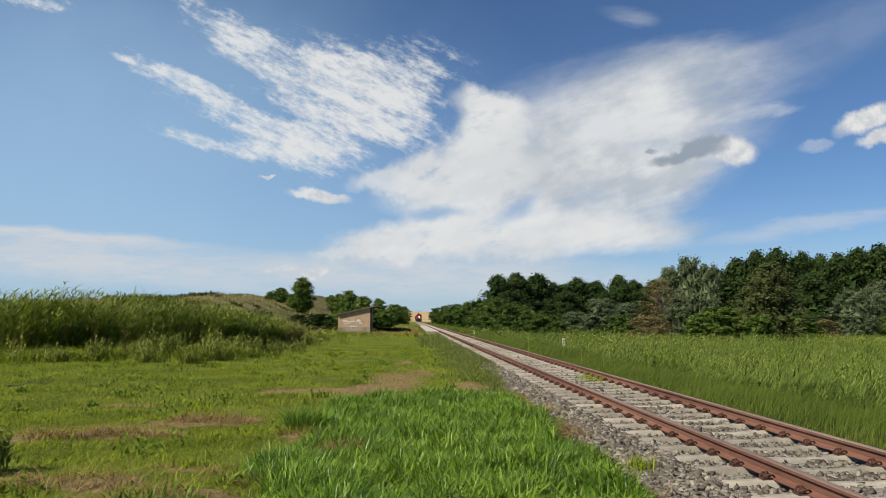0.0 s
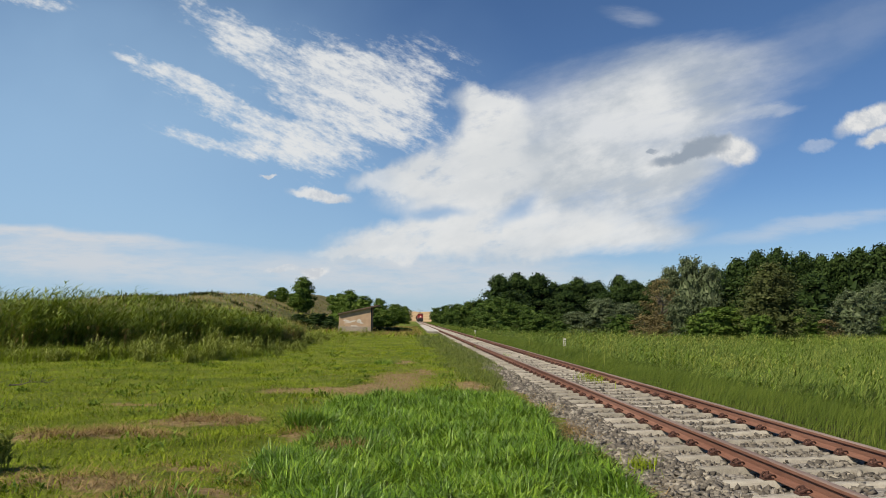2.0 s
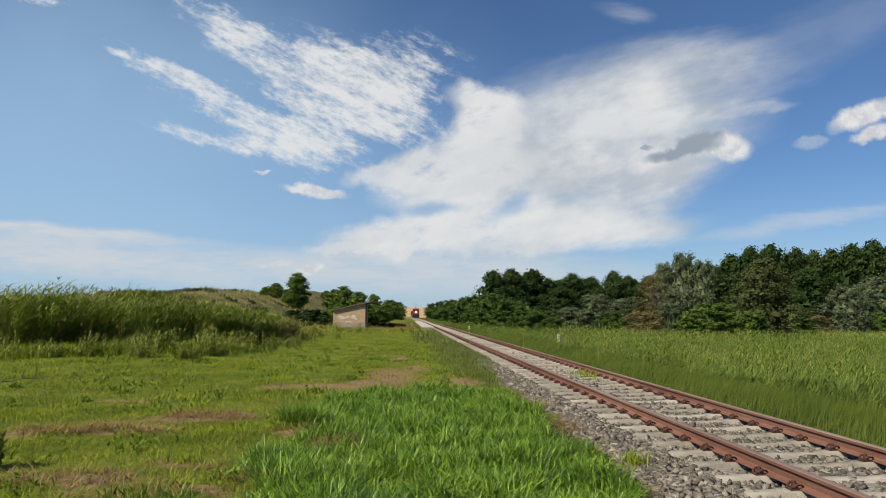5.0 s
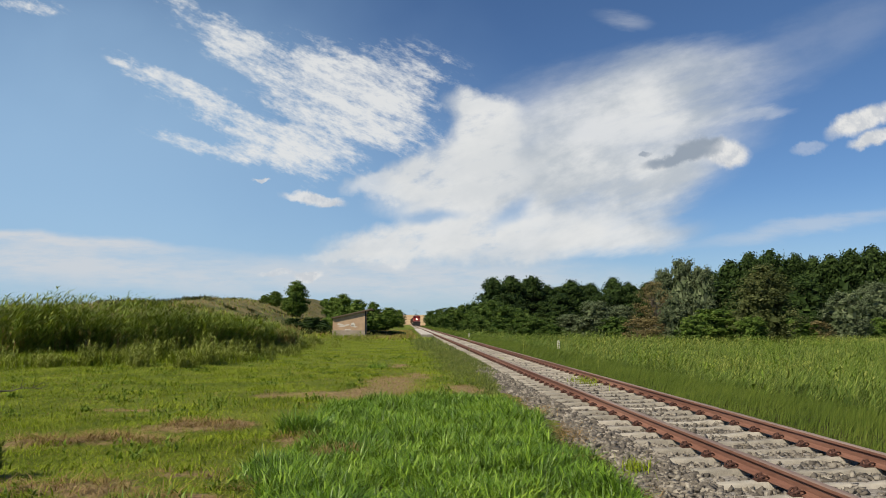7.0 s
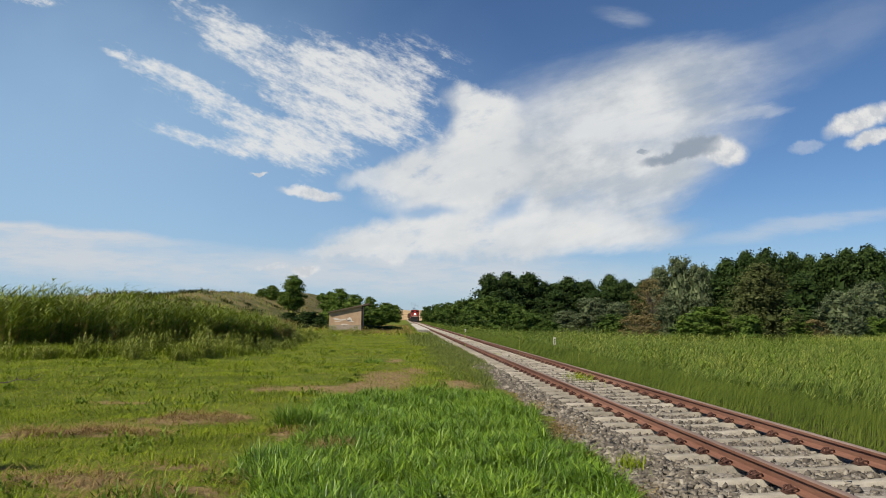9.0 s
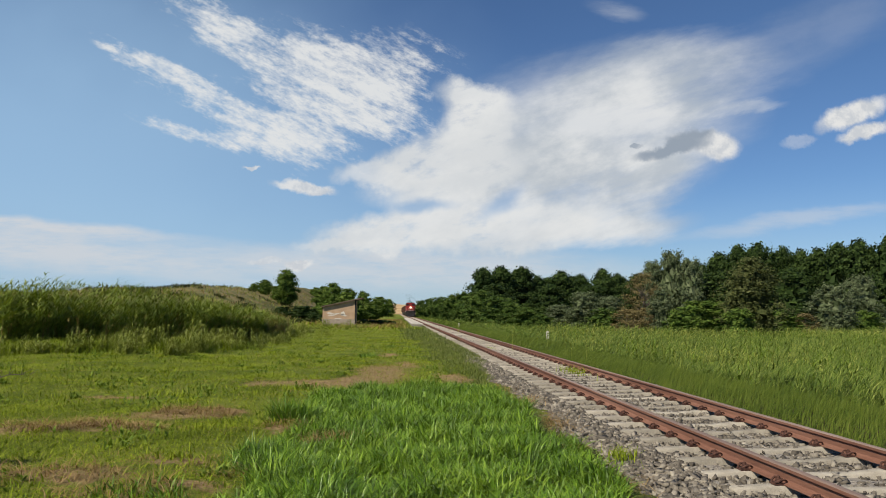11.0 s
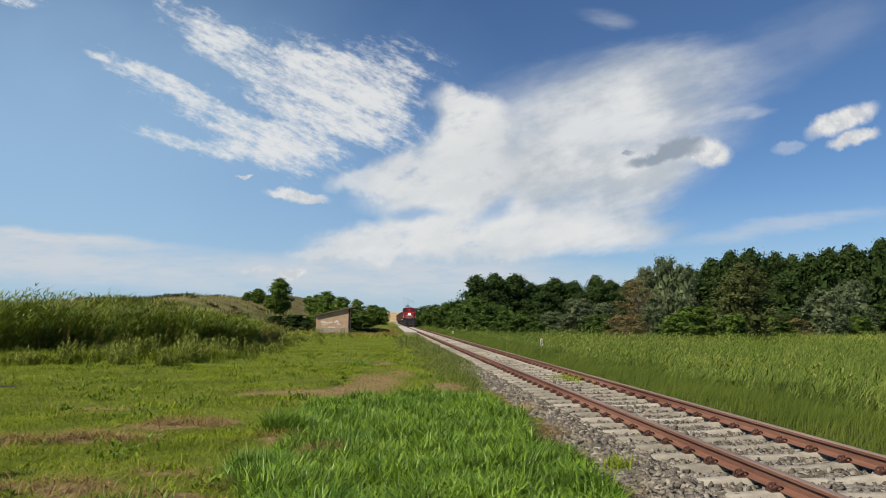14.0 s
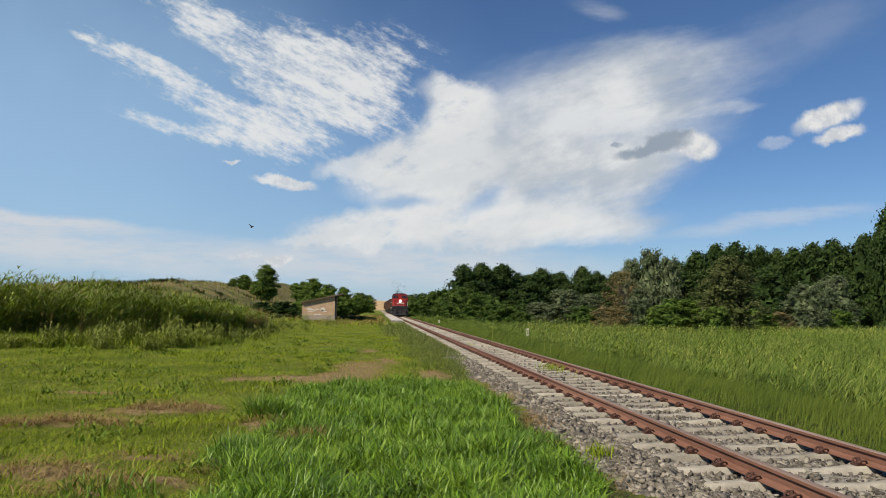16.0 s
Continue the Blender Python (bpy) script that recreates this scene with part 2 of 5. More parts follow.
LEAF_BROWN = material("dying_leaf", ((0.06, 0.05, 0.02), (0.135, 0.11, 0.045), (0.22, 0.175, 0.075)), 0.4, 0.75, spec=0.15, island=True, through_light=0.15)
LEAF_OLIVE = material("olive_leaf", ((0.022, 0.032, 0.008), (0.062, 0.078, 0.022), (0.14, 0.145, 0.055)), 0.35, 0.65, spec=0.15, island=True, through_light=0.15)
BROADLEAF = material("broad_meadow_leaf", ((0.05, 0.095, 0.010), (0.13, 0.205, 0.018), (0.26, 0.33, 0.045)), 0.8, 0.6, spec=0.2, island=True, through_light=0.18)
BARK = material("bark", ((0.05, 0.04, 0.03), (0.12, 0.10, 0.075), (0.2, 0.17, 0.13)), 3, 0.9, 0.8, 25)
RUST = material("rusty_rail", ((0.105, 0.045, 0.030), (0.165, 0.078, 0.052), (0.235, 0.125, 0.088)), 1.6, 0.78, 0.3, 45, spec=0.3, stretch=(1, 0.12, 1))
RAIL_TOP = material("rail_running_band", ((0.15, 0.10, 0.08), (0.21, 0.15, 0.12), (0.28, 0.21, 0.175)), 2.0, 0.6, 0.1, 60, metal=0.15, stretch=(1, 0.1, 1))
CLIP = material("rusty_clip", ((0.035, 0.017, 0.012), (0.065, 0.030, 0.022), (0.11, 0.05, 0.035)), 30, 0.8, 0.3, 120)
CONCRETE = material("weathered_concrete", ((0.17, 0.155, 0.125), (0.28, 0.255, 0.21), (0.40, 0.365, 0.305)), 5, 0.9, 0.5, 70, per_object=True)
STONE = material("ballast_stone", ((0.045, 0.040, 0.034), (0.135, 0.118, 0.096), (0.37, 0.335, 0.275)), 6, 0.85, 0.4, 90, island=True)
STONE_PIECE = material("loose_ballast_stone", ((0.06, 0.052, 0.042), (0.155, 0.135, 0.108), (0.33, 0.295, 0.235)), 6, 0.85, 0.4, 90, per_object=True)
PLASTER = material("peach_plaster", ((0.30, 0.20, 0.13), (0.40, 0.275, 0.18), (0.47, 0.335, 0.23)), 1.4, 0.9, 0.4, 30)
BARE_PLASTER = material("bare_grey_render", ((0.22, 0.175, 0.14), (0.30, 0.245, 0.20), (0.38, 0.325, 0.275)), 3, 0.9, 0.5, 40)
PALE_CONCRETE = material("pale_concrete", ((0.30, 0.28, 0.24), (0.42, 0.39, 0.34), (0.52, 0.49, 0.43)), 3, 0.9, 0.4, 50)
LEAF_BROAD = material("hillside_leaf", ((0.026, 0.052, 0.008), (0.070, 0.120, 0.018), (0.16, 0.21, 0.042)), 0.3, 0.65, spec=0.12, island=True, through_light=0.18)
ROOFING = material("old_roofing", ((0.07, 0.05, 0.04), (0.12, 0.085, 0.06), (0.18, 0.13, 0.10)), 3, 0.9, 0.5, 30)
WHITEWASH = material("whitewashed_concrete", ((0.40, 0.38, 0.35), (0.52, 0.50, 0.46), (0.62, 0.60, 0.56)), 8, 0.85, 0.3, 60)
FADED = material("faded_wall_paint", ((0.42, 0.36, 0.31), (0.54, 0.49, 0.44), (0.66, 0.62, 0.57)), 5, 0.9, 0.3, 60)
BLACK = material("black_paint", ((0.008, 0.008, 0.009), (0.013, 0.013, 0.013), (0.022, 0.02, 0.02)), 6, 0.6, 0.2, 50)
RED = material("red_loco_paint", ((0.17, 0.010, 0.009), (0.24, 0.014, 0.012), (0.30, 0.025, 0.018)), 1.5, 0.4, 0.05, 30, spec=0.5)
CREAM = material("cream_paint", ((0.55, 0.5, 0.42), (0.66, 0.61, 0.52), (0.72, 0.68, 0.6)), 2, 0.5, 0.05, 30)
WAGON = material("brown_wagon_paint", ((0.035, 0.018, 0.013), (0.07, 0.035, 0.025), (0.12, 0.06, 0.042)), 1.2, 0.75, 0.2, 25)
STEEL = material("grimy_steel", ((0.02, 0.017, 0.015), (0.05, 0.043, 0.038), (0.09, 0.08, 0.07)), 5, 0.6, 0.2, 50, metal=0.4)


def glass_material():
    m = bpy.data.materials.new("cab_glass")
    m.use_nodes = True
    b = m.node_tree.nodes["Principled BSDF"]
    b.inputs["Base Color"].default_value, b.inputs["Roughness"].default_value = (0.01, 0.012, 0.014, 1), 0.06
    b.inputs["Specular IOR Level"].default_value = 0.6
    return m


def lamp_material(strength):
    m = bpy.data.materials.new("lit_headlamp")
    m.use_nodes = True
    g = Nodes(m.node_tree)
    e = g.add("ShaderNodeEmission")
    e.inputs[0].default_value, e.inputs[1].default_value = (1.0, 0.66, 0.42, 1), strength
    g.put(g.add("ShaderNodeOutputMaterial").inputs[0], e.outputs[0])
    return m


def smoke_material():
    m = bpy.data.materials.new("thin_smoke")
    m.use_nodes = True
    b = m.node_tree.nodes["Principled BSDF"]
    b.inputs["Base Color"].default_value, b.inputs["Roughness"].default_value = (0.05, 0.045, 0.04, 1), 1.0
    b.inputs["Alpha"].default_value = 0.035
    return m


SMOKE = smoke_material()
GLASS, LIT = glass_material(), lamp_material(9.0)

# ---- mesh helpers ----


def mesh_from(name, verts, faces, mat, smooth=False):
    """A mesh from arrays of corners and of equal-sided faces."""
    me = bpy.data.meshes.new(name)
    verts, faces = np.asarray(verts, np.float32).reshape(-1, 3), np.asarray(faces, np.int32)
    n, k = faces.shape
    me.vertices.add(len(verts))
    me.vertices.foreach_set("co", verts.ravel())
    me.loops.add(n * k)
    me.loops.foreach_set("vertex_index", faces.ravel())
    me.polygons.add(n)
    me.polygons.foreach_set("loop_start", np.arange(0, n * k, k, dtype=np.int32))
    if smooth:
        me.polygons.foreach_set("use_smooth", np.ones(n, bool))
    me.update(calc_edges=True)
    me.materials.append(mat)
    return me


def child(name, me, parent, label=""):
    ob = new(name, me)
    ob.parent = parent
    return tagged(ob, label)


def part(name, bm, mat, parent, label="", smooth=False):
    me = bpy.data.meshes.new(name)
    if smooth:
        for f in bm.faces:
            f.smooth = True
    bm.to_mesh(me)
    bm.free()
    me.materials.append(mat)
    ob = new(name, me)
    ob.parent = parent
    return tagged(ob, label)


def box(bm, x0, x1, y0, y1, z0, z1, bevel=0.0):
    made = bmesh.ops.create_cube(bm, size=1.0)["verts"]
    for v in made:
        v.co = Vector((x0 + (v.co.x + 0.5) * (x1 - x0), y0 + (v.co.y + 0.5) * (y1 - y0), z0 + (v.co.z + 0.5) * (z1 - z0)))
    if bevel:
        bmesh.ops.bevel(bm, geom=list({e for v in made for e in v.link_edges}), offset=bevel, segments=2, affect="EDGES", profile=0.6)
    return made


def boxed(*args, bevel=0.0):
    bm = bmesh.new()
    box(bm, *args, bevel=bevel)
    return bm


def rod(bm, a, b, r0, r1=None, sides=10):
    """A tapered round bar from a to b."""
    a, b = Vector(a), Vector(b)
    m = Matrix.Translation((a + b) / 2) @ (b - a).to_track_quat("Z", "Y").to_matrix().to_4x4()
    bmesh.ops.create_cone(bm, cap_ends=True, segments=sides, radius1=r0, radius2=r0 if r1 is None else r1, depth=(b - a).length, matrix=m)


def rodded(*args, **kw):
    bm = bmesh.new()
    rod(bm, *args, **kw)
    return bm


def prism(outline, x0, x1, axis="x"):
    """An outline in the plane across the axis, drawn out from x0 to x1."""
    bm = bmesh.new()
    turn = (lambda p, q, s: (s, p, q)) if axis == "x" else (lambda p, q, s: (p, s, q))
    a, b = ([bm.verts.new(turn(p, q, s)) for p, q in outline] for s in (x0, x1))
    bm.faces.new(a), bm.faces.new(b[::-1])
    for i in range(len(a)):
        j = (i + 1) % len(a)
        bm.faces.new((a[j], a[i], b[i], b[j]))
    bmesh.ops.recalc_face_normals(bm, faces=bm.faces)
    return bm


rng = np.random.default_rng(7)
# ---- ground ----
TRACK_X, RAIL_L, RAIL_R, RAIL_TOP_Z = 4.35, 3.597, 5.103, 0.165
DRY_PATCHES = ((-1.6, 15.9, 1.5, 0.8), (-0.35, 18.8, 0.75, 3.2), (-4.1, 9.6, 1.0, 0.30), (-3.35, 10.9, 0.75, 0.42), (-3.3, 6.9, 0.9, 0.28),
               (1.45, 17.0, 0.5, 1.5), (-0.75, 8.7, 0.5, 0.22), (-2.4, 7.6, 0.4, 0.22), (-0.2, 26.0, 0.3, 1.6), (-2.2, 31, 0.5, 0.8),
               (-4.9, 9.3, 0.6, 0.22), (-2.8, 11.3, 0.5, 0.25), (-1.5, 9.75, 0.5, 0.16), (-2.0, 6.4, 0.5, 0.2), (-4.3, 7.3, 0.5, 0.2), (-0.9, 16.6, 0.6, 0.9),
               (-2.75, 15.6, 0.6, 0.4), (-5.2, 13.2, 0.6, 0.3), (0.35, 21.5, 0.35, 1.5))


def smooth(v, lo, hi):
    t = np.clip((v - lo) / (hi - lo), 0, 1)
    return t * t * (3 - 2 * t)


def waves(x, y, size, seed=0.0):
    """Gentle uneven swell, about -1 to 1."""
    a, b = x / size, y / size
    return (np.sin(a * 1.7 + b * 0.9 + seed) + np.sin(a * -0.8 + b * 2.1 + seed * 2.3) + np.sin(a * 3.1 - b * 1.3 + seed * 0.7) * 0.6) / 2.6


def ground_z(x, y):
    x, y = np.asarray(x, float), np.asarray(y, float)
    z = -0.12 + 0.03 * waves(x, y, 1.1) + 0.02 * waves(x, y, 0.37, 2)
    z = z - 0.75 * smooth(x, 6.3, 13) + 0.05 * waves(x, y, 4, 1) * smooth(x, 6.5, 9)
    for cx, cy, rx, ry in DRY_PATCHES:
        if cy < 12:
            z = z + 0.06 * np.exp(-(((x - cx) / rx) ** 2 + ((y - cy - 0.1) / (ry + 0.1)) ** 2)) * (1 + 0.5 * waves(x, y, 0.13, 3))
    hill = (4.1 + 2.0 * smooth(y, 95, 140) + 4.5 * smooth(y, 140, 280)) * smooth(-x - 0.02 * y, 8.5, 31) * smooth(y, 48, 92) * (1 - 0.55 * smooth(-x, 36, 70))
    hill = hill * (1 + 0.06 * waves(x, y, 13, 3)) + 0.25 * waves(x, y, 5, 4) * smooth(-x, 12, 25) * smooth(y, 50, 90)
    z = z + hill
    far = 16 * smooth(y, 520, 1300) + 10 * smooth(y, 1300, 3500) + 5 * waves(x, y, 260, 1) * smooth(y, 560, 1000)
    return z + far + 0.10 * smooth(-x, 5.5, 9) * (1 - smooth(y, 40, 70))


def steps(*runs):
    return np.concatenate([np.arange(a, b, s) for a, b, s in runs])


def ground_material():
    m = bpy.data.materials.new("ground")
    m.use_nodes = True
    g = Nodes(m.node_tree)
    at = g.add("ShaderNodeTexCoord").outputs["Object"]
    xyz = g.add("ShaderNodeSeparateXYZ")
    g.put(xyz.inputs[0], at)
    n1 = g.noise(at, 0.45, 5, 0.6).outputs["Fac"]
    n2 = g.noise(at, 9, 5, 0.7).outputs["Fac"]
    n3 = g.noise(at, 60, 3, 0.6).outputs["Fac"]
    both = g.math("ADD", g.math("MULTIPLY", n1, 0.6), g.math("MULTIPLY", n2, 0.4))
    meadow = g.mix(g.ramp(both, 0.38, 0.62), (0.08, 0.11, 0.013), (0.155, 0.185, 0.026))
    meadow = g.mix(g.ramp(n3, 0.55, 0.75, 0, 0.4), meadow, (0.20, 0.17, 0.06))
    warp = g.vec("ADD", at, g.vec("SCALE", g.vec("SUBTRACT", g.noise(at, 2.2, 4).outputs["Color"], (0.5, 0.5, 0.5)), scale=0.9))
    # brown soil, its colour darkened for the shade under lush grass and field plants
    soil_shade = g.mix(g.ramp(n2, 0.35, 0.65), (0.035, 0.036, 0.014), (0.085, 0.075, 0.035))
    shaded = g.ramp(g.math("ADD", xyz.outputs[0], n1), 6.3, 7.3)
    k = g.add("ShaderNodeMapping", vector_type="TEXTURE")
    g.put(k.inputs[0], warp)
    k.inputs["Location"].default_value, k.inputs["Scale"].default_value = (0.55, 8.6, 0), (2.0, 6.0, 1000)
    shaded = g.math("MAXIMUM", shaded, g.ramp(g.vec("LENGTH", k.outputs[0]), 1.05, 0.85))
    meadow = g.mix(shaded, meadow, soil_shade)
    worn = None
    for x, y, rx, ry in DRY_PATCHES:
        k = g.add("ShaderNodeMapping", vector_type="TEXTURE")
        g.put(k.inputs[0], warp)
        k.inputs["Location"].default_value, k.inputs["Scale"].default_value = (x, y, 0), (rx, ry, 1000)
        c = g.ramp(g.math("ADD", g.vec("LENGTH", k.outputs[0]), g.math("MULTIPLY", g.math("SUBTRACT", n2, 0.5), 2.2)), 1.25, 0.55)
        worn = c if worn is None else g.math("MAXIMUM", worn, c)
    straw = g.mix(g.ramp(n2, 0.35, 0.65), (0.18, 0.125, 0.06), (0.36, 0.26, 0.14))
    col = g.mix(worn, meadow, straw)
    slope = g.mix(g.ramp(g.noise(at, 0.22, 6, 0.7).outputs["Fac"], 0.38, 0.6), (0.075, 0.085, 0.03), (0.20, 0.165, 0.075))
    col = g.mix(g.math("MULTIPLY", g.ramp(xyz.outputs[2], 0.6, 2.0), g.ramp(xyz.outputs[1], 40, 60)), col, slope)
    field = g.mix(g.ramp(g.noise(at, 0.01, 4).outputs["Fac"], 0.4, 0.6), (0.36, 0.24, 0.12), (0.46, 0.34, 0.19))
    col = g.mix(g.ramp(xyz.outputs[1], 430, 520), col, field)
    b = g.add("ShaderNodeBsdfPrincipled")
    g.put(b.inputs["Base Color"], col)
    b.inputs["Roughness"].default_value, b.inputs["Specular IOR Level"].default_value = 0.95, 0.1
    bump = g.add("ShaderNodeBump")
    bump.inputs["Strength"].default_value, bump.inputs["Distance"].default_value = 0.8, 0.05
    g.put(bump.inputs["Height"], g.math("ADD", n2, n3))
    g.put(b.inputs["Normal"], bump.outputs[0])
    g.put(g.add("ShaderNodeOutputMaterial").inputs[0], b.outputs[0])
    return m


def make_ground():
    xs = steps((-3200, -200, 200), (-200, -60, 7), (-60, -12, 1.2), (-12, 20, 0.25), (20, 60, 1), (60, 200, 7), (200, 3300, 200))
    ys = steps((-60, 4, 4), (4, 40, 0.3), (40, 150, 1.5), (150, 400, 6), (400, 4200, 80))
    gx, gy = np.meshgrid(xs, ys)
    verts = np.stack([gx, gy, ground_z(gx, gy)], -1).reshape(-1, 3)
    r, c = np.meshgrid(np.arange(len(ys) - 1), np.arange(len(xs) - 1), indexing="ij")
    i = (r * len(xs) + c).ravel()
    faces = np.stack([i, i + 1, i + 1 + len(xs), i + len(xs)], 1)
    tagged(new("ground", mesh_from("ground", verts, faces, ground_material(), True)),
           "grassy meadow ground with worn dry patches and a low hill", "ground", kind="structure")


make_ground()

# ---- railway ----
FIRST_Y, PITCH, SLEEPERS = 0.087 + 4.2, 0.6, 800


def sleeper_mesh():
    """Concrete sleeper, highest at the rail seats and dished in the middle."""
    rows = ((-1.30, 0.070, -0.035), (-1.27, 0.082, -0.018), (-0.98, 0.084, -0.006), (-0.86, 0.088, 0.002), (-0.64, 0.088, 0.002), (-0.52, 0.082, -0.012),
            (-0.25, 0.075, -0.034), (0.25, 0.075, -0.034), (0.52, 0.082, -0.012), (0.64, 0.088, 0.002), (0.86, 0.088, 0.002), (0.98, 0.084, -0.006),
            (1.27, 0.082, -0.018), (1.30, 0.070, -0.035))
    v, f = [], []
    for x, half, top in rows:
        half *= 0.84
        v += [(x, -half - 0.04, -0.20), (x, -half, top - 0.012), (x, -half + 0.014, top), (x, half - 0.014, top), (x, half, top - 0.012), (x, half + 0.04, -0.20)]
    for i in range(len(rows) - 1):
        for k in range(5):
            a = i * 6 + k
            f.append((a, a + 6, a + 7, a + 1))
    for e, s in ((0, 1), ((len(rows) - 1) * 6, -1)):
        f.append(tuple(e + k for k in (0, 1, 4, 5))[::s])
        f.append(tuple(e + k for k in (1, 2, 3, 4))[::s])
    return np.array(v), np.array(f)


def clip_mesh():
    """A spring clip with its bolt: two bent loops on the rail's foot."""
    bm = bmesh.new()
    for s in (-1, 1):
        pts = [(-0.07, 0.012 * s, 0.012), (-0.055, 0.045 * s, 0.03), (-0.02, 0.062 * s, 0.052), (0.02, 0.055 * s, 0.05), (0.045, 0.035 * s, 0.032)]
        for a, b in zip(pts, pts[1:]):
            rod(bm, a, b, 0.0105, sides=5)
    rod(bm, (-0.015, 0, 0.0), (-0.015, 0, 0.075), 0.014, sides=6)
    rod(bm, (-0.015, 0, 0.03), (-0.015, 0, 0.052), 0.026, sides=6)
    box(bm, -0.075, 0.03, -0.05, 0.05, 0.0, 0.014)
    me = bpy.data.meshes.new("rail_clip")
    bm.to_mesh(me)
    bm.free()
    me.materials.append(CLIP)
    return me


def rail_bmesh(x):
    h = RAIL_TOP_Z
    side = ((0.0675, 0.006), (0.0675, 0.016), (0.022, 0.030), (0.0085, 0.045), (0.0085, h - 0.055), (0.034, h - 0.040), (0.0355, h - 0.012), (0.026, h - 0.002), (0.012, h))
    outline = [(x + a, b) for a, b in side] + [(x - a, b) for a, b in side[::-1]]
    bm = prism(outline, -25, 700, axis="y")
    bmesh.ops.bisect_plane(bm, geom=bm.verts[:] + bm.edges[:] + bm.faces[:], plane_co=(0, 60, 0), plane_no=(0, 1, 0))
    return bm


def make_track():
    track = tagged(new("railway_track"), "single railway line of rusty rails on concrete sleepers", "railway track")
    for x in (RAIL_L, RAIL_R):
        ob = part("rail", rail_bmesh(x), RUST, track, "rust-brown steel rail")
        ob.data.materials.append(RAIL_TOP)
        for p in ob.data.polygons:
            if p.center.z > RAIL_TOP_Z - 0.009 and abs(p.normal.z) > 0.5:
                p.material_index = 1
    v, f = sleeper_mesh()
    shared = mesh_from("sleeper", v, f, CONCRETE)
    clip = clip_mesh()
    r = random.Random(4)
    rest = []
    clip_v = np.array([q.co for q in clip.vertices])
    far_clips = []
    for i in range(SLEEPERS):
        y = FIRST_Y + i * PITCH
        if i < 230:
            s = child("sleeper", shared, track)
            s.location = (TRACK_X + r.uniform(-0.012, 0.012), y + r.uniform(-0.012, 0.012), r.uniform(-0.006, 0.002))
            s.rotation_euler = (r.uniform(-0.01, 0.01), 0, r.uniform(-0.012, 0.012))
            for x, turn in ((RAIL_L, 0), (RAIL_L, 180), (RAIL_R, 0), (RAIL_R, 180)):
                if i < 70:
                    k = child("rail_clip", clip, s)
                    k.location = (x - TRACK_X + (-0.085 if turn == 0 else 0.085), 0, 0.004)
                    k.rotation_euler = (0, 0, radians(turn))
                elif turn == 0:
                    far_clips.append((x - 0.085, y, 0.004))
        else:
            rest.append(v + (TRACK_X, y, 0))
    allv = np.concatenate(rest)
    allf = np.concatenate([f + k * len(v) for k in range(len(rest))])
    tagged(child("distant_sleepers", mesh_from("distant_sleepers", allv, allf, CONCRETE), track), kind="stuff")
    bm = bmesh.new()
    for x, y, z in far_clips:
        box(bm, x - 0.06, x + 0.04, y - 0.055, y + 0.055, z, z + 0.055)
    tagged(part("distant_clips", bm, CLIP, track), kind="stuff")


make_track()


def bed_z(x):
    """Height of the ballast's surface across the line."""
    left = -0.042 - 0.18 * smooth(-x, -2.95, -1.9)
    return np.where(x < 4.35, left, -0.042 - 0.22 * smooth(x, 5.65, 6.4))


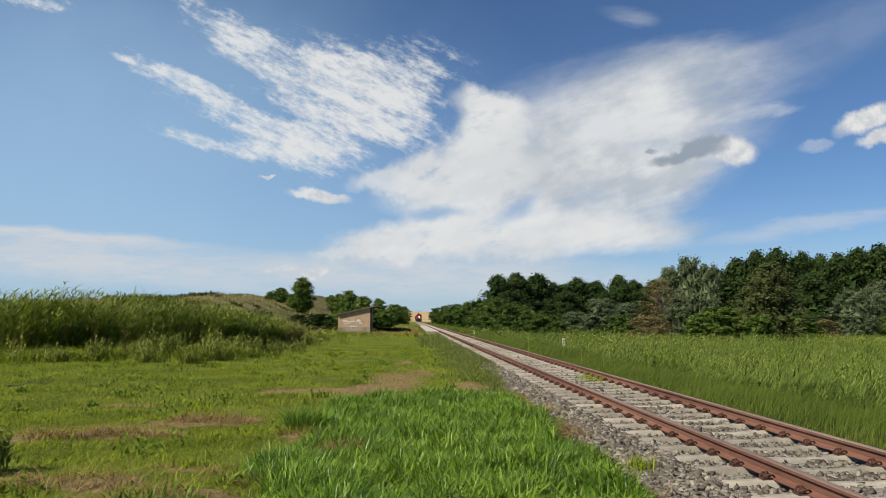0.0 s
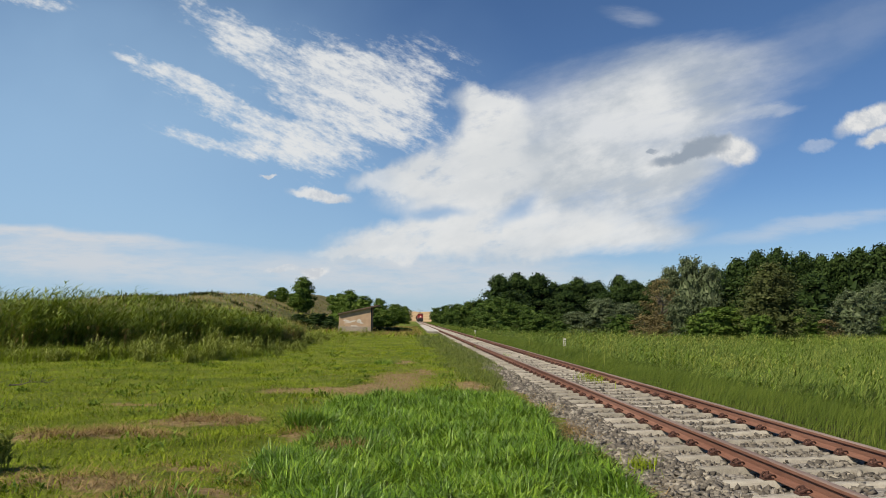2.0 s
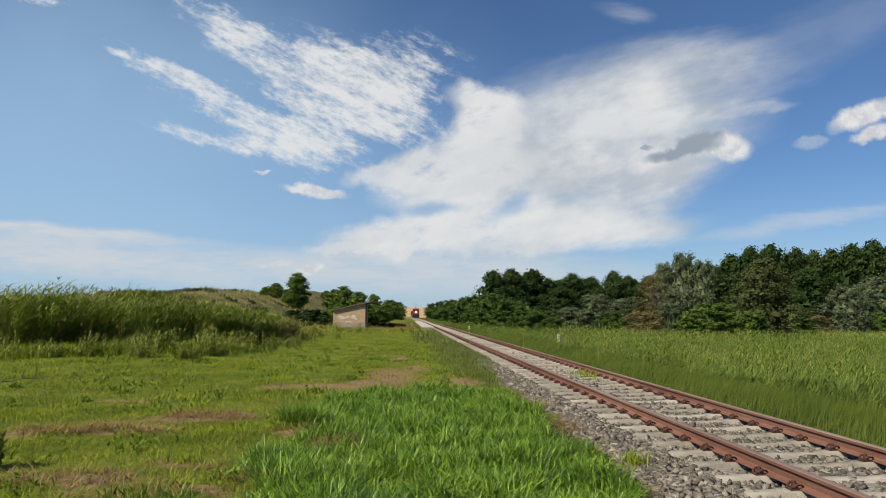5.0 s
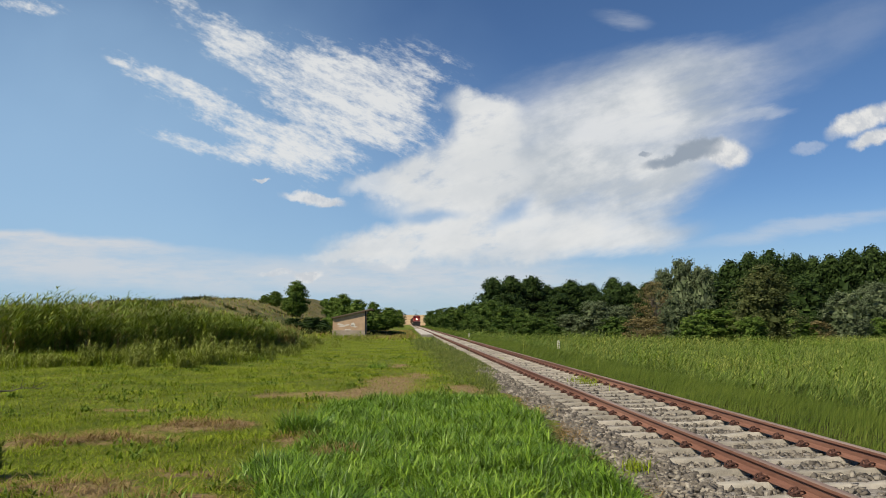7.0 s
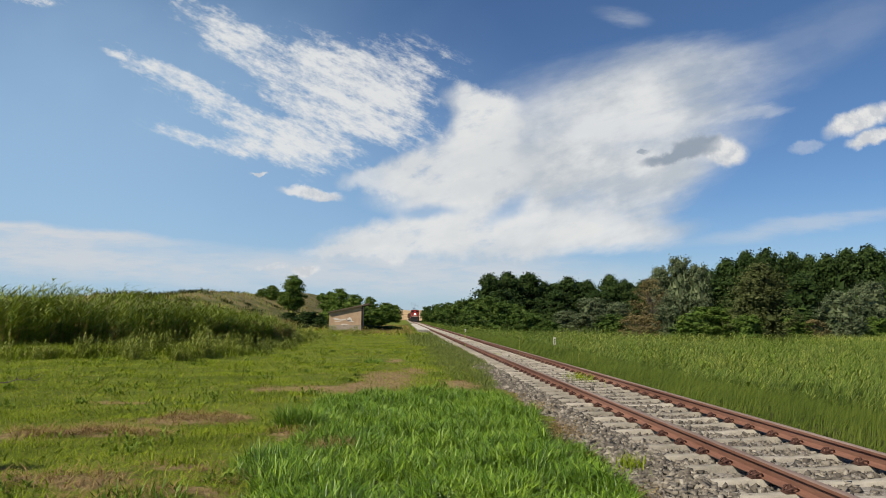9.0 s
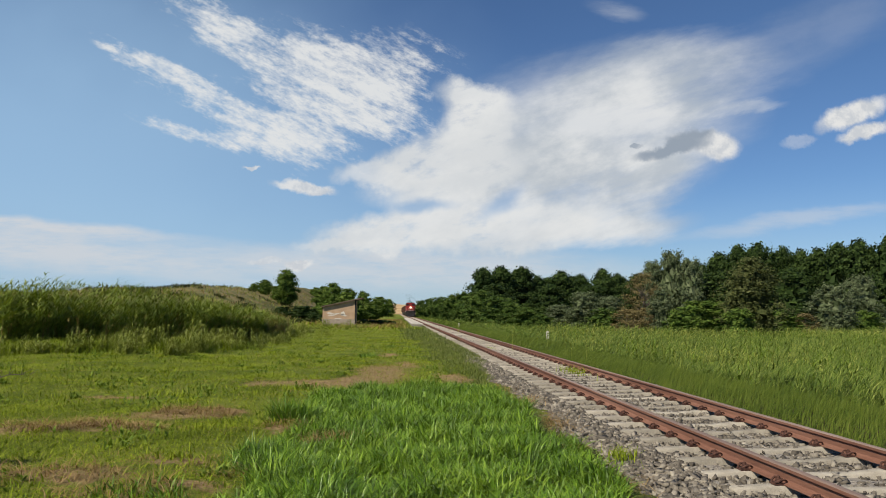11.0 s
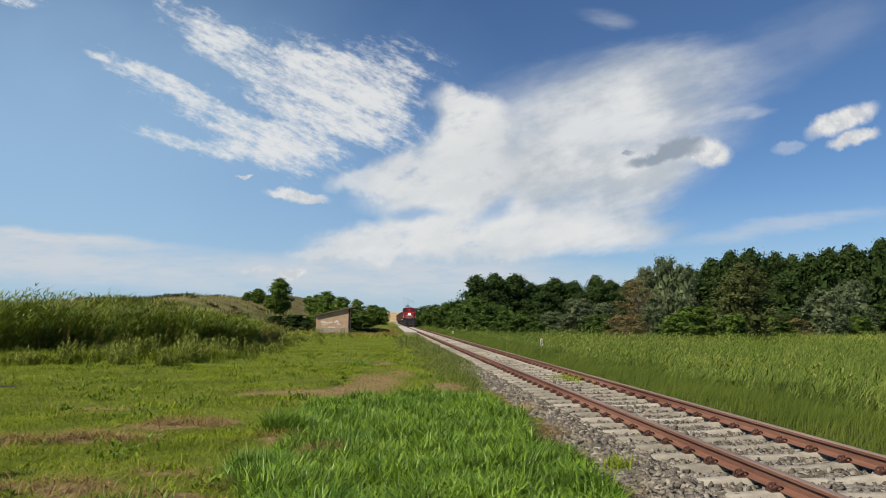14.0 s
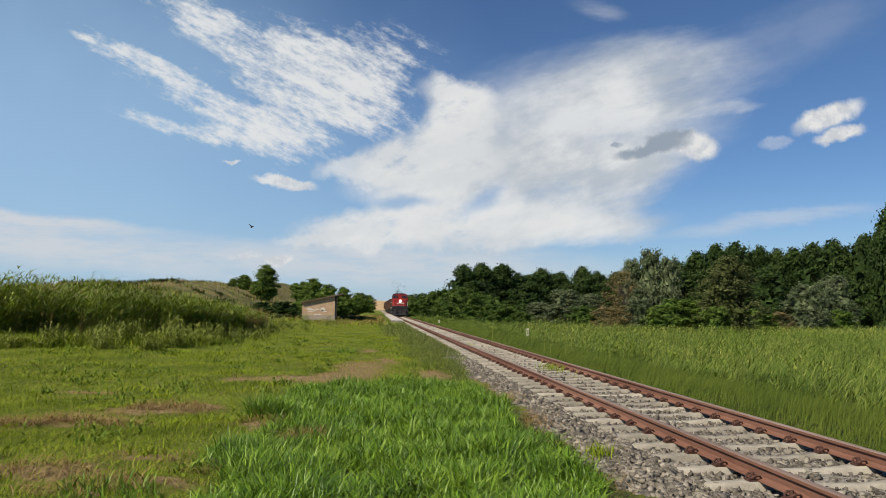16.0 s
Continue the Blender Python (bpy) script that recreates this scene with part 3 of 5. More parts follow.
def make_ballast():
    xs, ys = steps((1.75, 6.7, 0.11)), np.concatenate([np.arange(-10, 40, 0.2), np.arange(40, 705, 5)])
    gx, gy = np.meshgrid(xs, ys)
    edge = smooth(gx, 1.75, 2.2) * (1 - smooth(gx, 6.2, 6.6))
    z = bed_z(gx) - 0.03 + 0.012 * waves(gx, gy, 0.21) - 0.12 * (1 - edge)
    r, c = np.meshgrid(np.arange(len(ys) - 1), np.arange(len(xs) - 1), indexing="ij")
    i = (r * len(xs) + c).ravel()
    faces = np.stack([i, i + 1, i + 1 + len(xs), i + len(xs)], 1)
    bedding = material("ballast_bed", ((0.10, 0.092, 0.082), (0.22, 0.20, 0.175), (0.38, 0.35, 0.30)), 14, 0.95, 1.0, 28, fine=0.7)
    bed = tagged(new("ballast", mesh_from("ballast", np.stack([gx, gy, z], -1).reshape(-1, 3), faces, bedding, True)),
                 "grey crushed stone ballast under the railway line", "ballast", kind="structure")
    cube = np.array([(a, b, c) for a in (-1, 1) for b in (-1, 1) for c in (-1, 1)], float)
    quads = np.array([(0, 1, 3, 2), (4, 6, 7, 5), (0, 4, 5, 1), (2, 3, 7, 6), (0, 2, 6, 4), (1, 5, 7, 3)])

    def stones(n, x0, x1, y0, y1, size, lift=0.0):
        p = np.stack([rng.uniform(x0, x1, n), rng.uniform(y0, y1, n)], 1)
        s = size * rng.uniform(0.5, 1.5, (n, 1, 1)) * rng.uniform(0.5, 1.25, (n, 1, 3)) * np.array([1.0, 1.0, 0.75])
        v = cube[None] * s * rng.uniform(0.2, 1.2, (n, 8, 3))
        a, b = rng.uniform(0, 6.28, n), rng.uniform(-0.9, 0.9, n)
        ca, sa, cb, sb = np.cos(a)[:, None], np.sin(a)[:, None], np.cos(b)[:, None], np.sin(b)[:, None]
        y, z = v[..., 1] * cb - v[..., 2] * sb, v[..., 1] * sb + v[..., 2] * cb
        x, y = v[..., 0] * ca - y * sa, v[..., 0] * sa + y * ca
        z = z + (bed_z(p[:, 0]) - 0.02 + lift + rng.uniform(-0.018, 0.020, n))[:, None]
        return np.stack([x + p[:, :1], y + p[:, 1:], z], -1)

    groups = [stones(8000, 1.95, 3.05, 4.5, 14, 0.033), stones(4000, 1.9, 3.05, 14, 24, 0.036), stones(8000, 3.0, 5.8, 4.5, 14, 0.031, -0.012),
              stones(5500, 3.0, 5.8, 14, 28, 0.033, -0.012), stones(3200, 5.6, 6.4, 4.5, 24, 0.034), stones(3500, 3.0, 5.7, 28, 70, 0.045, -0.025)]
    v = np.concatenate([k.reshape(-1, 3) for k in groups])
    f = (np.arange(len(v) // 8)[:, None, None] * 8 + quads[None]).reshape(-1, 4)
    tagged(child("ballast_stones", mesh_from("ballast_stones", v, f, STONE), bed), kind="stuff")
    for k in stones(290, 1.95, 3.05, 5.6, 8.6, 0.034, 0.012):
        centre = k.mean(0)
        ob = child("stone", mesh_from("stone", k - centre, quads, STONE_PIECE), bed)
        ob.location = centre


make_ballast()

# ---- plants ----


def blades(p, height, width, lean, turn, segs=2, tip=0.15, face=None):
    """Bent strips that rise from the places p: corners and faces."""
    n = len(p)
    t = np.linspace(0, 1, segs + 1)[None, :]
    out = lean[:, None] * height[:, None] * t ** 1.8
    up = height[:, None] * t * (1 - 0.35 * np.minimum(lean, 1.4)[:, None] * t)
    cx, cy = np.cos(turn)[:, None], np.sin(turn)[:, None]
    mid = np.stack([p[:, :1] + out * cx, p[:, 1:2] + out * cy, p[:, 2:3] + up], -1)
    face = turn + np.pi / 2 + rng.uniform(-0.7, 0.7, n) if face is None else face
    half = (width[:, None] * 0.5 * (1 - (1 - tip) * t ** 1.5))[..., None]
    side = np.stack([np.cos(face), np.sin(face), np.zeros(n)], -1)[:, None, :] * half
    v = np.stack([mid - side, mid + side], 2).reshape(-1, 3)
    k = np.arange(segs) * 2
    one = np.stack([k, k + 1, k + 3, k + 2], 1)
    f = (np.arange(n)[:, None, None] * (2 * (segs + 1)) + one[None]).reshape(-1, 4)
    return v, f


def joined(groups):
    v, f, n = [], [], 0
    for a, b in groups:
        v.append(a), f.append(b + n)
        n += len(a)
    return np.concatenate(v), np.concatenate(f)


def on_ground(x, y, sink=0.02):
    return np.stack([x, y, ground_z(x, y) - sink], 1)


def in_patch(x, y, grow=1.0):
    hit = np.zeros(len(x), bool)
    ragged = rng.uniform(0.35, 1.75, len(x))
    wx, wy = x + 0.25 * waves(x, y, 0.35, 1), y + 0.3 * waves(x, y, 0.3, 5)
    for cx, cy, rx, ry in DRY_PATCHES:
        hit |= ((wx - cx) / rx) ** 2 + ((wy - cy) / ry) ** 2 < grow * ragged
    return hit


def in_lush(x, y):
    wx, wy = x + 0.3 * waves(x, y, 0.8, 2), y + 0.5 * waves(x, y, 0.9, 6)
    return (((wx - 0.55) / 2.05) ** 4 + ((wy - 8.6) / 6.2) ** 4 < 1) & (x < 2.15 + 0.25 * waves(x, y, 0.6, 3))


def strips(name, groups, mat, label, category):
    v, f = joined(groups)
    return tagged(new(name, mesh_from(name, v, f, mat)), label, category, kind="stuff")


def U(a, b, n):
    return rng.uniform(a, b, n)


def make_lawn():
    near, dry = [], []
    for n, x0, x1, y0, y1, h, w in ((95000, -7.5, 2.2, 5.0, 12, 0.085, 0.007), (95000, -13, 2.4, 12, 25, 0.09, 0.010), (72000, -14, 2.6, 25, 62, 0.095, 0.016),
                                    (9000, -12, 2.6, 62, 130, 0.28, 0.08)):
        x, y = U(x0, x1, n), U(y0, y1, n)
        keep = ~in_lush(x, y) & ~((x > 2.0) & (y < 20))
        worn = in_patch(x, y, 1.1)
        thin = rng.random(n) < 0.72 + 0.28 * waves(x, y, 1.3, 7)
        green = keep & thin & (~worn | (rng.random(n) < 0.2))
        x2, y2, k = x[green], y[green], green.sum()
        tall = h * U(0.5, 1.3, k) * (1 + 0.45 * np.maximum(0, waves(x2, y2, 0.9, 9)))
        near.append(blades(on_ground(x2, y2), tall, w * U(0.8, 1.7, k), U(0.4, 1.8, k), U(0, 6.28, k)))
        old = keep & (worn & (rng.random(n) < 0.8) | ((rng.random(n) < 0.08 + 0.20 * np.maximum(0, waves(x, y, 1.0, 12)))))
        x3, y3, k = x[old], y[old], old.sum()
        dry.append(blades(on_ground(x3, y3), h * U(0.5, 1.1, k), w * 0.8 * U(0.7, 1.4, k), U(0.7, 2.2, k), U(0, 6.28, k)))
    # tussocks that break up the sward, and taller grass towards the reeds
    m = 420
    cx, cy = U(-11, 1.5, m), 5.5 + 36 * U(0, 1, m) ** 1.3
    ok = ~in_lush(cx, cy) & ~in_patch(cx, cy, 0.6) & (cx > -7.5 - 0.12 * cy)
    cx, cy = cx[ok], cy[ok]
    pick = rng.integers(0, len(cx), 9000)
    size, tall = U(0.08, 0.34, len(cx)), U(0.08, 0.18, len(cx))
    x, y = cx[pick] + size[pick] * rng.normal(size=9000), cy[pick] + size[pick] * rng.normal(size=9000) * 0.8
    near.append(blades(on_ground(x, y), tall[pick] * U(0.5, 1.2, 9000), U(0.008, 0.016, 9000) * (1 + y / 25), U(0.3, 1.4, 9000), U(0, 6.28, 9000), 2))
    k = 15000
    a = U(0, 1, k)
    x, y = -20 + 12.6 * a + 0.9 * rng.normal(size=k), 21.0 + 8.0 * a + 1.0 * rng.normal(size=k)
    near.append(blades(on_ground(x, y), U(0.15, 0.6, k), U(0.010, 0.022, k), U(0.2, 1.0, k), U(0, 6.28, k), 2))
    strips("meadow_grass", near, LAWN, "short yellow-green meadow grass", "grass")
    strips("dry_grass", dry, DRY, "dead straw-brown grass in worn patches", "grass")
    # broad-leaved weeds in small rosettes through the sward
    m = 130
    cx, cy = U(-10, 1.6, m), 5.3 + 30 * U(0, 1, m) ** 1.5
    ok = ~in_lush(cx, cy) & ~in_patch(cx, cy, 0.8) & (cx > -4.2 - 0.45 * (cy - 5))
    cx, cy = cx[ok], cy[ok]
    n = 1000
    pick = rng.integers(0, len(cx), n)
    size = U(0.05, 0.30, len(cx))
    x, y = cx[pick] + size[pick] * rng.normal(size=n), cy[pick] + size[pick] * rng.normal(size=n) * 0.8
    strips("meadow_weeds", stalks(on_ground(x, y), U(0.04, 0.16, n) * (0.7 + 2 * size[pick]), 6, 0.075, 0.028, 0.1, 0.004, 0.05), BROADLEAF,
           "small broad-leaved weeds scattered through the meadow", "weed")
    n = 62000
    x, y = U(-1.8, 2.6, n), U(4.6, 15, n)
    k = in_lush(x, y) & ~in_patch(x, y, 0.9)
    x, y, n = x[k], y[k], k.sum()
    tall = U(0.12, 0.28, n) * (1 + 0.4 * waves(x, y, 0.4, 3))
    lush = [blades(on_ground(x, y), tall, U(0.011, 0.025, n), U(0.3, 1.35, n), U(0, 6.28, n), 3, 0.08)]
    # single clumps that stand higher
    for cx, cy, r, h, m in ((-1.5, 10.2, 0.3, 0.42, 520), (-1.0, 25.2, 0.35, 0.25, 300), (-1.3, 7.4, 0.5, 0.2, 260), (-2.2, 6.0, 0.5, 0.18, 240)):
        a, d = U(0, 6.28, m), r * np.sqrt(U(0, 1, m))
        lush.append(blades(on_ground(cx + d * np.cos(a), cy + d * np.sin(a)), h * U(0.5, 1.15, m), U(0.01, 0.02, m), U(0.2, 1.0, m), U(0, 6.28, m), 3))
    strips("lush_grass", lush, LUSH, "tall lush bright green couch grass beside the line", "grass")
    clumps = []
    for cx, cy, r, m in ((-0.7, 8.75, 0.42, 520), (-1.45, 9.8, 0.35, 160), (-2.5, 6.3, 0.5, 220), (-3.7, 9.65, 0.5, 480), (-4.6, 9.45, 0.5, 420), (-3.1, 11.1, 0.6, 480),
                         (-3.3, 6.9, 0.6, 220), (1.95, 8.2, 0.3, 120), (-1.6, 7.0, 0.4, 120)):
        a, d = U(0, 6.28, m), r * np.sqrt(U(0, 1, m))
        x, y = cx + 1.2 * d * np.cos(a), cy + 0.5 * d * np.sin(a)
        clumps.append(blades(on_ground(x, y, -0.01), U(0.05, 0.17, m), U(0.005, 0.011, m), U(0.8, 2.6, m), U(0, 6.28, m), 3))
    strips("dead_grass_clumps", clumps, DRY, "mown clumps of dead brown grass", "grass")
    # straw lying on the stones, and sprigs between the sleepers
    straw = []
    for cx, cy, rx, ry, m in ((2.35, 10.2, 0.22, 0.75, 420), (2.45, 12.6, 0.2, 0.6, 260), (2.2, 6.6, 0.2, 0.5, 200), (2.1, 8.4, 0.18, 0.8, 260), (2.3, 14.5, 0.2, 1.2, 260)):
        x, y = cx + rx * rng.normal(size=m) * 0.6, cy + ry * rng.normal(size=m) * 0.6
        p = np.stack([x, y, bed_z(x) + 0.025], 1)
        straw.append(blades(p, U(0.06, 0.14, m), U(0.004, 0.009, m), U(1.2, 3.0, m), U(0, 6.28, m)))
    strips("fallen_straw", straw, DRY, "pale straw lying on the ballast edge", "straw")
    sprigs = []
    for cx, cy, rx, ry, h, m in ((4.85, 18.2, 0.3, 1.0, 0.2, 420), (2.55, 7.6, 0.16, 0.25, 0.16, 110), (4.2, 30, 0.2, 1.0, 0.12, 90)):
        x, y = cx + rx * rng.normal(size=m) * 0.55, cy + ry * rng.normal(size=m) * 0.55
        p = np.stack([x, y, np.full(m, -0.08)], 1)
        sprigs.append(blades(p, h * U(0.5, 1.3, m), U(0.008, 0.016, m), U(0.2, 1.0, m), U(0, 6.28, m)))
    strips("track_weeds", sprigs, LAWN, "green weeds growing between the sleepers", "weed")


def make_verges():
    left = []
    for n, x0, x1, y0, y1, h, w in ((26000, 0.9, 3.1, 15, 40, 0.13, 0.012), (16000, 0.3, 3.05, 40, 160, 0.2, 0.04)):
        x, y = U(x0, x1, n), U(y0, y1, n)
        k = ~in_patch(x, y) & (x < 2.05 + 0.10 * np.maximum(0, y - 14) + 0.15 * waves(x, y, 0.7, 4)) & (x > x0 + 0.9 * rng.random(n) + 0.5 * waves(x, y, 1.2, 3))
        x, y, n = x[k], y[k], k.sum()
        p = on_ground(x, y)
        p[:, 2] = np.where(x > 1.9, np.maximum(p[:, 2], bed_z(x) - 0.04), p[:, 2])
        left.append(blades(p, h * U(0.5, 1.3, n), w * U(0.7, 1.4, n), U(0.2, 0.9, n), U(0, 6.28, n)))
    strips("verge_grass", left, VERGE, "dark green verge grass along the rail", "grass")
    right = []
    for n, y0, y1, h, w in ((24000, 5, 28, 0.34, 0.012), (16000, 28, 75, 0.42, 0.03), (12000, 75, 300, 0.5, 0.09)):
        x, y = 5.75 + 2.9 * U(0, 1, n) ** 0.9, U(y0, y1, n)
        tall = h * U(0.5, 1.25, n) * (0.75 + 0.35 * smooth(x, 5.8, 7))
        right.append(blades(on_ground(x, y, 0.03), tall, w * U(0.6, 1.4, n), U(0.3, 0.9, n), U(-0.9, 0.9, n) + 0.2))
    strips("sedge", right, SEDGE, "fine dark green sedge bent by the wind beside the ballast", "grass")


def stalks(p, height, leaves, length, width, wind=0.0, stem=0.012, low=0.25, droop=(0.5, 1.5)):
    """Upright stems with arching leaves."""
    n = len(p)
    turn = U(0, 6.28, n)
    lean = U(0.02, 0.16, n)
    groups = [blades(p, height, np.full(n, stem), lean, turn, 2)]
    for _ in range(leaves):
        a = U(low, 0.98, n)
        q = p.copy()
        q[:, 0] += lean * height * a ** 1.8 * np.cos(turn)
        q[:, 1] += lean * height * a ** 1.8 * np.sin(turn)
        q[:, 2] += height * a * 0.97
        way = np.where(rng.random(n) < wind, U(-0.8, 0.8, n), U(0, 6.28, n))
        groups.append(blades(q, length * U(0.6, 1.25, n), width * U(0.7, 1.3, n), U(*droop, n), way, 2, 0.1))
    return groups


REED_EDGE = ((-30, 20.5), (-22, 22.5), (-14.6, 26.2), (-11.5, 29.2), (-9.0, 31.5), (-7.7, 35), (-7.2, 40), (-7.6, 46), (-8.6, 54))


def make_reeds():
    edge = np.array(REED_EDGE)
    seg = np.linalg.norm(np.diff(edge, axis=0), axis=1)
    along = np.concatenate([[0], np.cumsum(seg)])
    groups = []
    for n, d0, d1, leaves in ((6200, 0, 3.2, 13), (2600, 3.2, 10, 7)):
        s = U(0, along[-1], n)
        x, y = np.interp(s, along, edge[:, 0]), np.interp(s, along, edge[:, 1])
        d = d0 + (d1 - d0) * U(0, 1, n)
        x, y = x - 0.78 * d + 0.5 * waves(x, y, 1.6, 2), y + 0.62 * d + 0.3 * waves(x, y, 1.2, 4)
        tall = np.interp(s, along, (2.35, 2.4, 2.45, 2.7, 2.35, 1.95, 1.65, 1.3, 0.9))
        tall = tall * U(0.70, 1.06, n) * (1 + 0.05 * waves(x, y, 1.5, 8)) * np.where(d < 1.1, U(0.40, 1.0, n), 1) * (1 + 0.16 * np.maximum(0, waves(x, y, 0.8, 5)))
        groups += stalks(on_ground(x, y), tall, leaves, 0.34, 0.044, 0.5, 0.010, 0.10, (0.8, 2.3))
    strips("reed_bed", groups, REED, "dense stand of tall green reeds at the meadow's edge", "reeds")
    # last year's dead stems among the living ones
    n = 1500
    s = U(0, along[-1], n)
    x, y = np.interp(s, along, edge[:, 0]) - U(-0.3, 1.0, n), np.interp(s, along, edge[:, 1]) + U(-0.3, 1.0, n)
    strips("dead_reeds", stalks(on_ground(x, y), U(0.5, 1.5, n), 4, 0.25, 0.022, 0.5, 0.012, 0.2), DRY, "dead brown stems along the foot of the reeds", "reeds")
    # grey-green weeds at the foot of the reeds
    groups = []
    for cx, cy, rx, ry, h, n in ((-9.7, 26.8, 1.3, 0.8, 1.05, 480), (-12.6, 24.4, 1.8, 0.9, 0.75, 480), (-7.4, 30.4, 0.9, 1.3, 0.85, 340), (-6.7, 36.5, 0.7, 2.6, 0.8, 190),
                                 (-7.0, 45, 0.9, 4.5, 0.8, 220), (-17, 22.3, 2.6, 0.9, 0.7, 220), (-7.8, 56, 1.6, 5, 0.9, 220), (-6.5, 70, 2.2, 5, 0.8, 200)):
        m = 15
        kx, ky, kh = cx + rx * rng.normal(size=m) * 1.1, cy + ry * rng.normal(size=m) * 0.9, U(0.2, 1.35, m)
        pick = rng.integers(0, m, n)
        x, y = kx[pick] + 0.22 * rng.normal(size=n), ky[pick] + 0.22 * rng.normal(size=n)
        groups += stalks(on_ground(x, y), h * kh[pick] * U(0.5, 1.1, n) * 0.85, 14, 0.13, 0.034, 0.2, 0.010, 0.1)
    strips("weeds", groups, WEED, "grey-green flowering weeds in front of the reeds", "weed")
    x, y = U(-6, -5, 60), U(8.0, 9.4, 60)
    strips("thistle", stalks(on_ground(x * 0.25 - 2.95, y * 0.25 + 5.2), U(0.2, 0.5, 60), 7, 0.12, 0.03), WEED, "dark thistle standing in the meadow", "weed")


def make_field():
    groups = []
    for n, x0, x1, y0, y1, h, leaf, w, k in ((8000, 8.2, 22, 8, 26, 0.90, 0.26, 0.018, 8), (10500, 8.2, 40, 26, 48, 0.95, 0.26, 0.026, 7),
                                             (8000, 8.6, 62, 48, 82, 1.0, 0.30, 0.042, 6), (2600, 8.6, 75, 82, 125, 1.1, 0.4, 0.09, 5)):
        x, y = U(x0, x1, n), U(y0, y1, n)
        keep = x > 8.4 + 0.5 * waves(x, y, 2.0, 3)
        x, y, n = x[keep], y[keep], keep.sum()
        tall = h * U(0.55, 1.12, n) * (1 + 0.32 * waves(x, y, 3.5, 6) + 0.34 * waves(x, y, 0.9, 2)) * (0.55 + 0.45 * smooth(x, 8.2, 11))
        groups += stalks(on_ground(x, y), tall, k, leaf, w, 0.7, 0.010, 0.2)
    dark, pale = [], []
    for _ in range(95):
        cx, cy = 9.5 + 34 * rng.random(), 14 + 55 * rng.random()
        r, h, n = rng.uniform(0.5, 1.6), rng.uniform(0.7, 1.35), 46
        x, y = cx + r * rng.normal(size=n) * 0.6, cy + r * rng.normal(size=n) * 0.6
        dark += stalks(on_ground(x, y), h * U(0.5, 1.1, n), 16, 0.12, 0.038, 0.1, 0.010, 0.15)
    for _ in range(60):
        cx, cy = 9.5 + 45 * rng.random(), 18 + 60 * rng.random()
        r, n = rng.uniform(0.8, 2.5), 36
        x, y = cx + r * rng.normal(size=n), cy + r * rng.normal(size=n) * 0.8
        pale += stalks(on_ground(x, y), U(0.7, 1.25, n), 10, 0.15, 0.030, 0.4, 0.012, 0.5)
    for n, x0, x1, y0, y1 in ((700, 14, 62, 56, 70),):
        x, y = U(x0, x1, n), U(y0, y1, n)
        pale += stalks(on_ground(x, y), U(0.8, 1.35, n), 6, 0.25, 0.07, 0.3, 0.012, 0.4)
    strips("field_shrubs", dark, BROADLEAF, "dark leafy weeds standing in the reed field", "weed")
    strips("pale_weeds", pale, WEED, "pale flowering weeds scattered through the reed field", "weed")
    strips("marsh_plants", groups, HERB, "wide field of rustling green reeds and herbs", "reeds")


def make_hill_grass():
    n = 22000
    x, y = U(-75, -7, n), 52 + 170 * U(0, 1, n) ** 1.4
    keep = (-x - 0.02 * y > 7.5 + waves(x, y, 5)) & (rng.random(n) < 0.65 + 0.4 * waves(x, y, 6, 2))
    x, y, n = x[keep], y[keep], keep.sum()
    m = n // 2
    strips("hill_grass", [blades(on_ground(x[:m], y[:m]), U(0.25, 0.8, m), U(0.08, 0.2, m), U(0.3, 1.0, m), U(0, 6.28, m))], WEED, "rough grey-green grass on the hillside", "grass")
    x, y, m = x[m:], y[m:], n - m
    strips("hill_straw", [blades(on_ground(x, y), U(0.25, 0.7, m), U(0.07, 0.16, m), U(0.3, 1.0, m), U(0, 6.28, m))], DRY, "dry straw-coloured grass on the hillside", "grass")
    m, n = 150, 2800
    cx, cy = U(-62, -9, m), 56 + 95 * U(0, 1, m)
    ok = -cx - 0.02 * cy > 9
    cx, cy = cx[ok], cy[ok]
    pick = rng.integers(0, len(cx), n)
    size = U(0.4, 1.5, len(cx))
    x, y = cx[pick] + 1.5 * size[pick] * rng.normal(size=n) * 0.6, cy[pick] + size[pick] * rng.normal(size=n) * 0.6
    strips("hillside_scrub", stalks(on_ground(x, y), U(0.2, 0.75, n) * (0.5 + 0.5 * size[pick]), 7, 0.28, 0.14, 0.1, 0.02, 0.1), LEAF_OLIVE,
           "dark low scrub scattered over the hillside", "scrub")
    n = 2600
    x, y = U(-6, 1.2, n), U(66, 135, n)
    strips("platform_straw", [blades(on_ground(x, y), U(0.2, 0.5, n), U(0.04, 0.08, n), U(0.2, 0.8, n), U(0, 6.28, n))], DRY, "pale dry grass beside the halt", "grass")


